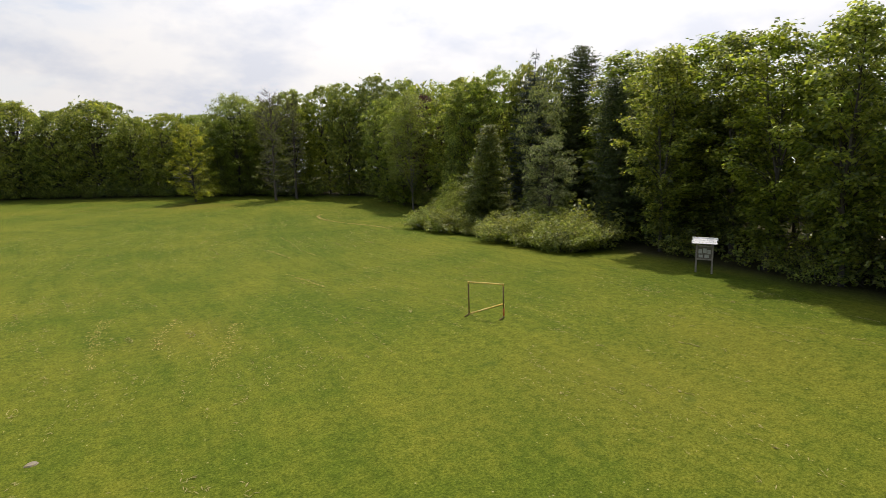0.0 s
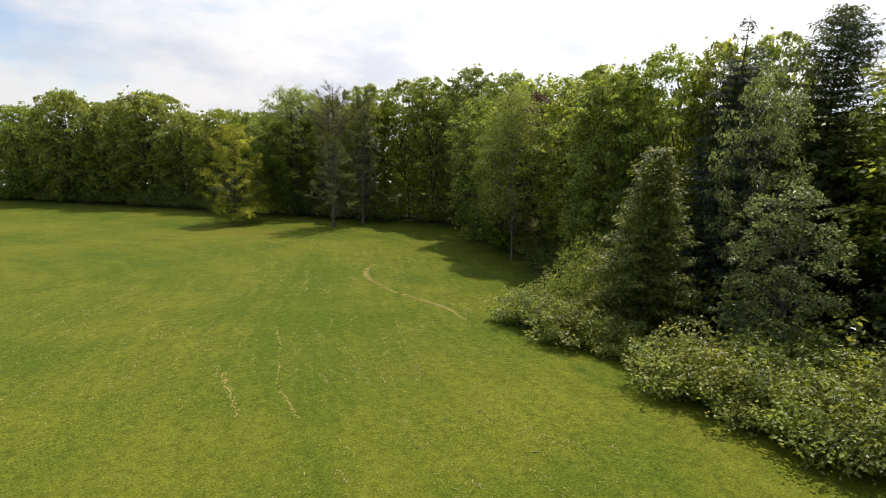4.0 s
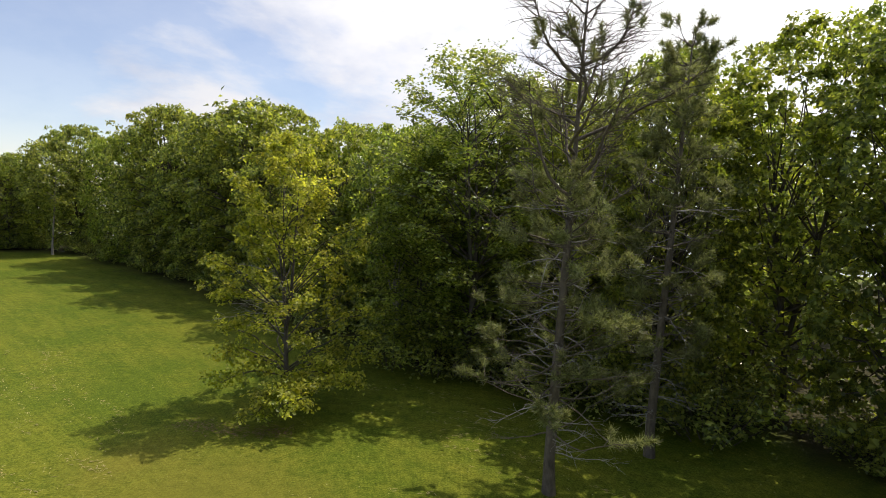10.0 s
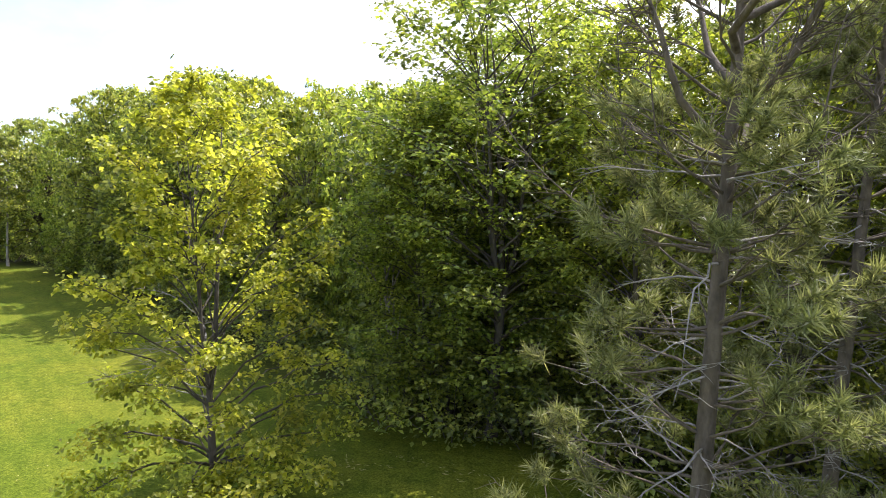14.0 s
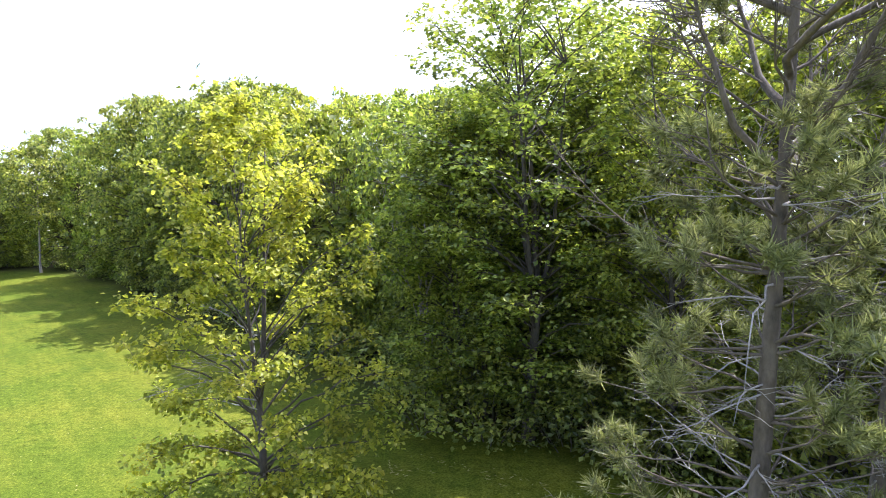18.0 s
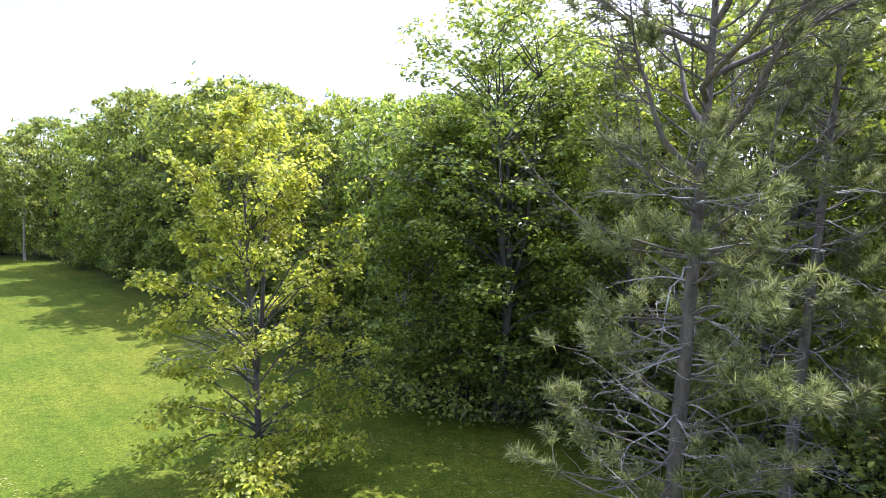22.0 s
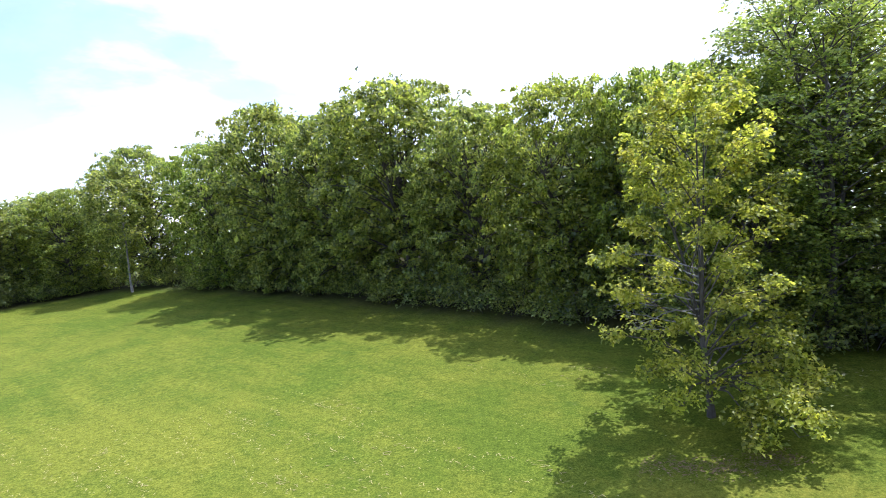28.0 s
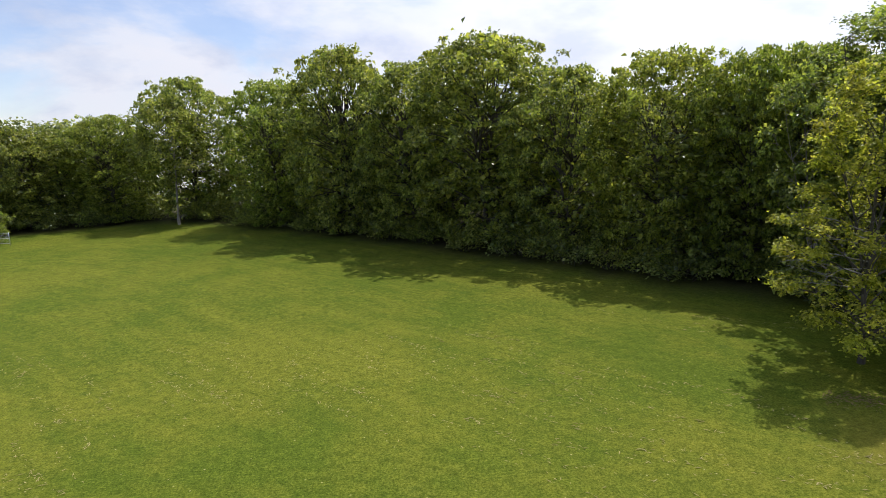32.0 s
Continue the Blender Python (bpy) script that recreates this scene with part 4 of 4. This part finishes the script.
# low leafy shrubs that close the wood behind the pines
for x, y, r, k in [(0.2, 21.0, 0.95, 2), (3.0, 20.4, 0.9, 0), (5.0, 19.6, 1.05, 2), (7.4, 18.4, 0.95, 1), (9.4, 17.2, 1.0, 2), (-2.2, 22.0, 1.0, 2), (11.6, 15.2, 1.1, 2)]:
    plant("shrub", UNDER[k], x, y, x * 2 + y, r, "dark leafy undergrowth shrub behind the pines", "shrub", "undergrowth")

# ---- single trees ----
plant("pine_tree", pine(51, 15.5, True, (0.14, 0.60), 3.1, 17), 3.72, 9.3, 0.4, 1.0, "tall pine with a bare dead top and needle tufts", lean=-3.2)
plant("pine_tree", pine(52, 15.6, False, (0.27, 0.985), 2.3, 24), 8.3, 13.1, 2.1, 1.0, "slender pine with a dark narrow crown", lean=-2.6)
YELLOW = spreading(61, 11.8, [(0.0, 0.16), (0.10, 0.26), (0.22, 0.33), (0.36, 0.32), (0.46, 0.29), (0.60, 0.31), (0.74, 0.25), (0.86, 0.21), (0.95, 0.14), (1.0, 0.06)], 58, 8, 17, 0.165, 0.27, YELLOW_LEAF, trunk_r=0.15, leaders=3, fork_at=0.27, rise=(0.10, 1.15), low_limbs=[(-1.40, 4.5, 0.9), (-1.15, 4.0, 1.2), (-1.65, 4.1, 0.8), (-1.30, 3.4, 1.5), (-0.4, 3.9, 1.3), (0.1, 4.1, 1.9), (-2.3, 3.6, 1.6), (-0.8, 3.6, 1.6)], split=True, gap=0.12, slim=0.42)
plant("maple_tree", YELLOW, -6.2, 15.9, 0.0, 1.0, "yellow-green young maple standing out in front of the wood", height=11.2, width=6.9)
plant("birch_tree", broadleaf(71, 15.5, 7.0, 0.18, 34, 20, 22, 0.17, 0.50, BIRCH_LEAF, BIRCH_BARK, 0.10, lobe=0.32, forks=2, fork_at=0.2, droop=1.0, tall_lobe=1.1, waist=0.3), 14.2, -12.7, 1.0, 1.0, "pale airy birch with slim leaning stems", height=14.6, width=7.0)
plant("purple_maple", broadleaf(72, 15.5, 7.5, 0.12, 18, 28, 15, 0.28, 0.5, PURPLE_LEAF), 18.7, -10.0, 1.0, 1.0, "dark purple-leaved tree behind the birch", height=14.5, width=6.0)
plant("fir_tree", conifer(81, 17.6, 4.3, FIR_NEEDLE, rows=48, club=0.7, per=12), 19.1, -35.8, 0.0, 1.0, "dark dense fir taller than its neighbours")
plant("fir_tree", conifer(84, 13.6, 3.4, FIR_NEEDLE, rows=42, club=0.3, per=11), 15.6, -44.8, 2.0, 1.0, "dark dense fir among the leafy trees")
plant("spruce_tree", conifer(82, 17.4, 3.6, GREY_NEEDLE, 0.17, 40, per=11), 16.2, -32.3, 0.0, 1.0, "grey-green spruce with a thin dead top")
plant("spruce_tree", conifer(83, 10.0, 3.2, SPRUCE_GREEN, rows=40, per=12), 9.2, -34.1, 0.0, 1.0, "lower yellow-green spruce behind the shrubs")
plant("woodland_tree", broadleaf(75, 14.0, 8.0, 0.32, 20, 18, 26, 0.30, 0.55, MAPLE_LEAF, PALE_BARK, 0.14, lobe=0.42, fork_at=0.4, twiggy=4), -47.4, 65.2, 0.0, 1.0, "broad green tree on a bare pale trunk", height=14.0, width=8.0)
BUSH = [shrub(91, 2.5, 2.7, 14, 0.17, SHRUB_LEAF, 34), shrub(92, 2.9, 2.5, 14, 0.17, SHRUB_LEAF, 38)]
for x, y, r, k in [(5.6, -30.4, 0.88, 0), (5.9, -33.2, 0.92, 1), (6.6, -35.6, 0.62, 0), (6.6, -40.4, 0.95, 1), (7.0, -43.4, 0.92, 0), (7.3, -46.2, 0.95, 1), (9.6, -42.4, 1.10, 1), (9.9, -46.0, 1.05, 0)]:
    plant("shrub", BUSH[k], x, y, x * 3 + y, r, "dense pale grey-green shrub at the field's edge", "shrub", "pale shrubs")
plant("shrub", shrub(93, 2.3, 4.6, 14, 0.16, SHRUB_LEAF, 40, 12), 8.2, -31.4, 1.0, 1.0, "taller pale green shrub behind the low shrubs", "shrub", "pale shrubs", height=5.0, width=5.2)
plant("young_tree", broadleaf(73, 10.0, 5.0, 0.25, 14, 14, 18, 0.22, 0.42, MAPLE_LEAF, PALE_BARK, 0.11, lobe=0.38, forks=3, fork_at=0.16, waist=0.2), -1.9, 24.2, 0.6, 1.0, "slim tree with pale bare stems at the wood's edge", height=12.0, width=5.0, lean=-6)
plant("young_tree", broadleaf(74, 4.2, 3.4, 0.05, 14, 16, 16, 0.20, 0.34, FRESH_LEAF, trunk_r=0.07, lobe=0.42), -63.2, 58.6, 0.6, 1.0, "small bright green tree beside a low fence", height=4.2, width=3.4)

# bare twigs on the shaded side of the yellow maple
rng = np.random.default_rng(66)
yellow_tree = [o for o in scene.objects if o.get("label", "").startswith("yellow-green")][0]
for i in range(9):
    lv, lf = [], []
    line = branch(rng, (-0.15, 0.1, 3.1 + 0.28 * i), math.pi * 0.92 + rng.normal(0, 0.45), rng.uniform(0.0, 0.35), rng.uniform(2.4, 3.9), 6, -0.25, 0.16)
    tube(line, [0.030, 0.024, 0.019, 0.015, 0.011, 0.007, 0.003], 4, lv, lf)
    for k in range(9):
        q, d = along(line, rng.uniform(0.35, 0.97))
        tw = branch(rng, q, math.atan2(d[1], d[0]) + rng.normal(0, 0.7), rng.uniform(-0.3, 0.4), rng.uniform(0.4, 1.1), 3, -0.1, 0.22)
        tube(tw, [0.010, 0.008, 0.005, 0.002], 3, lv, lf)
    part("bare_limb", mesh_of("bare_limb", lv, lf, DEAD_WOOD, True), None, yellow_tree, "bare grey limb")


# ---- goal frame on the field ----
def rod(points, r, sides=10):
    v, f = [], []
    tube(points, [r] * len(points), sides, v, f)
    f.append(tuple(reversed(range(sides))))
    return v, f


def build_goal():
    left, right, rear = Vector((-8.94, -55.93, 0)), Vector((-8.02, -57.38, 0)), Vector((-6.60, -55.68, 0))
    z = ground_z(left.x, left.y)
    goal = empty("goal_frame", Matrix.Translation((left.x, left.y, z)), "small yellow tube goal frame standing on the grass", "goal frame")
    yellow = worn_material("yellow_paint", (0.66, 0.44, 0.07), (0.78, 0.58, 0.16), 0.35, 12.0, 0.1)
    # uprights stand against the light: their shade is put into this darker colour
    dark = worn_material("dark_paint", (0.105, 0.062, 0.016), (0.200, 0.120, 0.032), 0.45, 12.0, 0.1)
    orange = worn_material("orange_tape", (0.55, 0.10, 0.03), (0.62, 0.18, 0.05), 0.4, 12.0, 0.1)
    r, b, up = right - left, rear - left, Vector((0, 0, 1))
    lay = Vector((0, 0, 0.035))

    def bar(name, pts, radius, mat, label=""):
        v, f = rod(pts, radius)
        part(name, mesh_of(name, v, f, mat, True), None, goal, label)

    bar("upright", [up * -0.02, up * 0.6, up * 1.58], 0.033, dark, "upright with its shaded side put into the colour")
    bar("upright", [r + up * -0.02, r + up * 0.6, r + up * 1.58], 0.033, dark, "upright with its shaded side put into the colour")
    bar("crossbar", [up * 1.59 - r * 0.02, up * 1.60 + r * 0.5, up * 1.59 + r * 1.02], 0.034, yellow)
    bar("rear_bar", [up * 0.04 + b * 0.04, b * 0.5 + lay, b + lay], 0.036, yellow)
    bar("side_bar", [b + lay, b + (r - b) * 0.5 + lay, b + (r - b) * 0.97 + lay], 0.036, yellow)
    front = (r * 0.5 - b).normalized() * 0.46
    for foot in (Vector((0, 0, 0)), r):
        bar("foot", [foot + up * 0.10, foot + front * 0.12 + lay, foot + front + lay], 0.033, dark, "foot bar on the grass in the uprights' dark colour")
    # added sleeve: the side bar's sunlit orange strip, set onto the upright
    bar("tape_sleeve", [r + up * 0.10, r + up * 0.45], 0.038, orange, "added orange sleeve standing in for the sunlit side bar")
    bar("corner_joint", [up * 1.52, up * 1.63], 0.036, yellow)
    bar("corner_joint", [r + up * 1.52, r + up * 1.63], 0.036, yellow)


build_goal()


# ---- notice board at the wood's edge ----
def box_bm(sx, sy, sz, centre=(0, 0, 0), bevel=0.008, rot=None):
    bm = bmesh.new()
    bmesh.ops.create_cube(bm, size=1)
    bmesh.ops.scale(bm, vec=(sx, sy, sz), verts=bm.verts)
    bmesh.ops.bevel(bm, geom=bm.edges[:], offset=bevel, segments=1, affect="EDGES")
    if rot is not None:
        bmesh.ops.rotate(bm, cent=(0, 0, 0), matrix=rot, verts=bm.verts)
    bmesh.ops.translate(bm, vec=centre, verts=bm.verts)
    return bm


def build_board():
    timber = worn_material("weathered_timber", (0.16, 0.13, 0.10), (0.34, 0.29, 0.23), 0.85, 14.0, 0.4)
    shingle = worn_material("pale_shingle", (0.60, 0.60, 0.58), (0.82, 0.81, 0.79), 0.8, 10.0, 0.4)
    panel = worn_material("brown_panel", (0.085, 0.065, 0.045), (0.15, 0.12, 0.085), 0.7, 9.0, 0.2)
    paper = worn_material("paper", (0.34, 0.32, 0.26), (0.48, 0.46, 0.39), 0.7, 20.0, 0.05)
    x, y = 8.4, -57.0
    kiosk = empty("notice_board", Matrix.Translation((x, y, ground_z(x, y))) @ Matrix.Rotation(radians(-64), 4, "Z"), "timber notice board with a pale shingled gable roof", "notice board")
    for sx in (-0.46, 0.46):
        part("post", box_bm(0.10, 0.10, 2.0, (sx, 0, 0.95)), timber, kiosk)
    part("rail", box_bm(0.82, 0.06, 0.09, (0, 0, 0.86)), timber, kiosk)
    part("rail", box_bm(0.82, 0.06, 0.09, (0, 0, 1.70)), timber, kiosk)
    board = part("panel", box_bm(0.80, 0.035, 0.74, (0, 0, 1.28), 0.004), panel, kiosk, "brown backing panel behind notices")
    for px, pz, w, h in [(-0.24, 1.36, 0.20, 0.28), (0.02, 1.40, 0.22, 0.30), (0.26, 1.34, 0.18, 0.26), (-0.2, 1.06, 0.24, 0.18), (0.14, 1.07, 0.26, 0.20)]:
        sheet = part("notice", box_bm(w, 0.004, h, (px, -0.021, pz), 0.001), paper, board, "pale paper notice")
    for side in (-1, 1):
        slope = Matrix.Rotation(radians(26 * side), 3, "X")
        part("roof_deck", box_bm(1.42, 0.60, 0.03, (0, side * -0.26, 2.05), 0.004, slope), timber, kiosk)
        for row in range(4):
            for col in range(7):
                d = -0.235 + row * 0.15
                yy, zz = side * -(0.27 + d), 2.075 - d * math.tan(radians(26)) - 0.0
                part("shingle", box_bm(0.195, 0.17, 0.014, (-0.61 + col * 0.203 + (0.05 if row % 2 else 0), yy, zz), 0.003, Matrix.Rotation(radians(22 * side), 3, "X")), shingle, kiosk)
    part("ridge_cap", box_bm(1.46, 0.12, 0.04, (0, 0, 2.21)), shingle, kiosk)
    for sx in (-0.62, 0.62):
        part("gable_board", box_bm(0.03, 0.86, 0.10, (sx, 0, 1.98)), timber, kiosk)


build_board()


# ---- low fence by the small tree ----
def build_fence():
    steel = worn_material("galvanised_steel", (0.32, 0.33, 0.34), (0.46, 0.47, 0.48), 0.45, 9.0, 0.1, 0.6)
    x, y = -62.4, 57.6
    fence = empty("fence", Matrix.Translation((x, y, ground_z(x, y))) @ Matrix.Rotation(radians(-20), 4, "Z"), "low grey metal fence at the field's edge", "fence")
    for i in range(3):
        v, f = rod([(-2.0 + 1.9 * i, 0, -0.1), (-2.0 + 1.9 * i, 0, 1.25)], 0.035, 8)
        part("post", mesh_of("post", v, f, steel, True), None, fence)
    for z in (0.12, 0.62, 1.15):
        v, f = rod([(-2.0, 0, z), (1.8, 0, z)], 0.018, 6)
        part("rail", mesh_of("rail", v, f, steel, True), None, fence)
    v, f = rod([(0, 0, 0.12), (0, 0, 1.15)], 0.009, 5)
    bar = mesh_of("bar", v, f, steel, True)
    for i in range(24):
        ob = part("bar", bar, None, fence)
        ob.location = (-1.85 + 0.152 * i, 0, 0)


build_fence()


# ---- worn lines and patches in the grass ----
def worn_strip(points, width, seed, label, lift=0.012, dense=1.0, mat=None, fade=0.0):
    """A narrow ragged strip of dry straw lying on the grass, broken by gaps."""
    rng = np.random.default_rng(seed)
    pts = [np.array(p, float) for p in points]
    verts, faces = [], []
    total = sum(np.linalg.norm(b - a) for a, b in zip(pts, pts[1:]))
    for _ in range(int(total * 210 * width / 0.3 * dense)):
        u = rng.uniform(0, 1)
        p, d = along(pts, u)
        if noise.noise((p[0] * 1.1, p[1] * 1.1, seed)) < -0.5 or fade and rng.uniform() > min(1.0, 0.08 + 4 * u) * (1 - fade * max(0.0, u - 0.4)):
            continue
        n = np.array([-d[1], d[0]]) / (np.linalg.norm(d) + 1e-9)
        q = p + n * rng.normal(0, width * 0.42)
        a = math.atan2(d[1], d[0]) + rng.normal(0, 0.8)
        l, w = rng.uniform(0.03, 0.11), rng.uniform(0.006, 0.017)
        z = ground_z(q[0], q[1]) + 0.05 * noise.noise((q[0] * 0.13, q[1] * 0.13, 0)) + lift + rng.uniform(0, 0.02)
        k = len(verts)
        c, s_ = math.cos(a), math.sin(a)
        verts += [(q[0] - c * l, q[1] - s_ * l, z), (q[0] - s_ * w, q[1] + c * w, z + 0.014), (q[0] + c * l, q[1] + s_ * l, z), (q[0] + s_ * w, q[1] - c * w, z + 0.014)]
        faces.append((k, k + 1, k + 2, k + 3))
    name = "fallen_leaves" if mat else "straw_line"
    tagged(new(name, mesh_of(name, verts, faces, mat or STRAW)), label, "leaf litter" if mat else "dry grass", kind="stuff")


worn_strip([(1.9, -12.4), (0.7, -14.2), (0.1, -15.6), (-0.25, -17.0), (-0.4, -18.7), (0.0, -21.7), (0.8, -23.7), (1.5, -25.5), (1.9, -27.0), (1.7, -29.3)], 0.25, 3, "dry straw-coloured worn line curving across the grass", dense=0.85, fade=1.25)
worn_strip([(-10.9, -32.0), (-10.8, -34.2), (-10.7, -36.4)], 0.16, 5, "thin dry line in the mown grass", dense=0.3)
worn_strip([(-7.9, -25.5), (-8.1, -29.0), (-9.0, -34.1), (-8.8, -37.4)], 0.10, 6, "thin dry line in the mown grass", dense=0.22)
worn_strip([(-24.3, -52.2), (-24.1, -48.6), (-23.2, -45.0)], 0.5, 21, "pale dry flecks left in the mown grass", dense=0.10)
worn_strip([(-21.9, -51.6), (-21.5, -49.6), (-20.2, -47.2)], 0.4, 22, "pale dry flecks left in the mown grass", dense=0.10)
worn_strip([(-20.4, -55.2), (-19.2, -52.4), (-18.3, -50.0)], 0.4, 23, "pale dry flecks left in the mown grass", dense=0.10)
worn_strip([(-12.7, -41.2), (-12.3, -44), (-12.1, -46.2)], 0.14, 4, "thin dry line in the mown grass", dense=0.3)


DEAD_LEAF = worn_material("dead_leaf", (0.115, 0.070, 0.028), (0.240, 0.160, 0.075), 0.9, 7.0, 0.4)
worn_strip([(-9.6, 13.6), (-8.2, 12.9), (-6.6, 12.7), (-5.2, 12.9)], 0.75, 8, "brown fallen leaves and twigs under the yellow maple", dense=0.28, mat=DEAD_LEAF)


def clippings(count, seed):
    """Strings of dry clippings left along the mowing rounds, singly and in loose rows."""
    rng = np.random.default_rng(seed)
    verts, faces = [], []
    for _ in range(count):
        x, y = rng.uniform(-46, 6), rng.uniform(-72, 24)
        here = edge_side(x, y)
        if here > -3 or noise.noise((x * 0.09, y * 0.09, 3.1)) < -0.12:
            continue
        gx, gy = edge_side(x + 0.5, y) - here, edge_side(x, y + 0.5) - here
        way = math.atan2(gx, -gy) + rng.normal(0, 0.12)
        run = rng.uniform(0.3, 2.6)
        for _ in range(rng.integers(4, 16)):
            u, side = rng.uniform(-run, run), rng.normal(0, 0.07)
            px, py = x + math.cos(way) * u - math.sin(way) * side, y + math.sin(way) * u + math.cos(way) * side
            a, l, w = way + rng.normal(0, 0.7), rng.uniform(0.04, 0.13), rng.uniform(0.008, 0.020)
            z = ground_z(px, py) + 0.05 * noise.noise((px * 0.13, py * 0.13, 0)) + 0.012 + rng.uniform(0, 0.02)
            c, q, k = math.cos(a), math.sin(a), len(verts)
            verts += [(px - c * l, py - q * l, z), (px - q * w, py + c * w, z + 0.012), (px + c * l, py + q * l, z), (px + q * w, py - c * w, z + 0.012)]
            faces.append((k, k + 1, k + 2, k + 3))
    tagged(new("dry_clippings", mesh_of("dry_clippings", verts, faces, CLIPPING)), "pale dry grass clippings scattered in loose rows", "clippings", kind="stuff")


def soil_patch(x, y, r, seed):
    """A small bare patch of pale earth, slightly proud of the grass."""
    bm = bmesh.new()
    rim, top = [], []
    for k in range(14):
        a = 2 * math.pi * k / 14
        q = r * (1 + 0.35 * noise.noise((math.cos(a) * 1.3, math.sin(a) * 1.3, seed)))
        px, py = x + q * math.cos(a), y + 0.8 * q * math.sin(a)
        z = ground_z(px, py) + 0.05 * noise.noise((px * 0.13, py * 0.13, 0))
        rim.append(bm.verts.new((px, py, z - 0.02)))
        top.append(bm.verts.new((x + (px - x) * 0.7, y + (py - y) * 0.7, z + 0.035 + 0.01 * noise.noise((px * 3, py * 3, 1)))))
    for k in range(14):
        bm.faces.new((rim[k], rim[(k + 1) % 14], top[(k + 1) % 14], top[k]))
    bm.faces.new(top)
    me = bpy.data.meshes.new("soil_patch")
    bm.to_mesh(me)
    bm.free()
    me.materials.append(EARTH)
    tagged(new("soil_patch", me), "small bare patch of pale dry earth in the grass", "bare soil", kind="structure")


EARTH = worn_material("dry_earth", (0.15, 0.125, 0.08), (0.26, 0.22, 0.15), 0.95, 14.0, 0.6)
soil_patch(-26.2, -59.2, 0.2, 1)
CLIPPING = worn_material("dry_clipping", (0.21, 0.185, 0.055), (0.37, 0.315, 0.125), 0.95, 5.0, 0.3)
clippings(2600, 12)
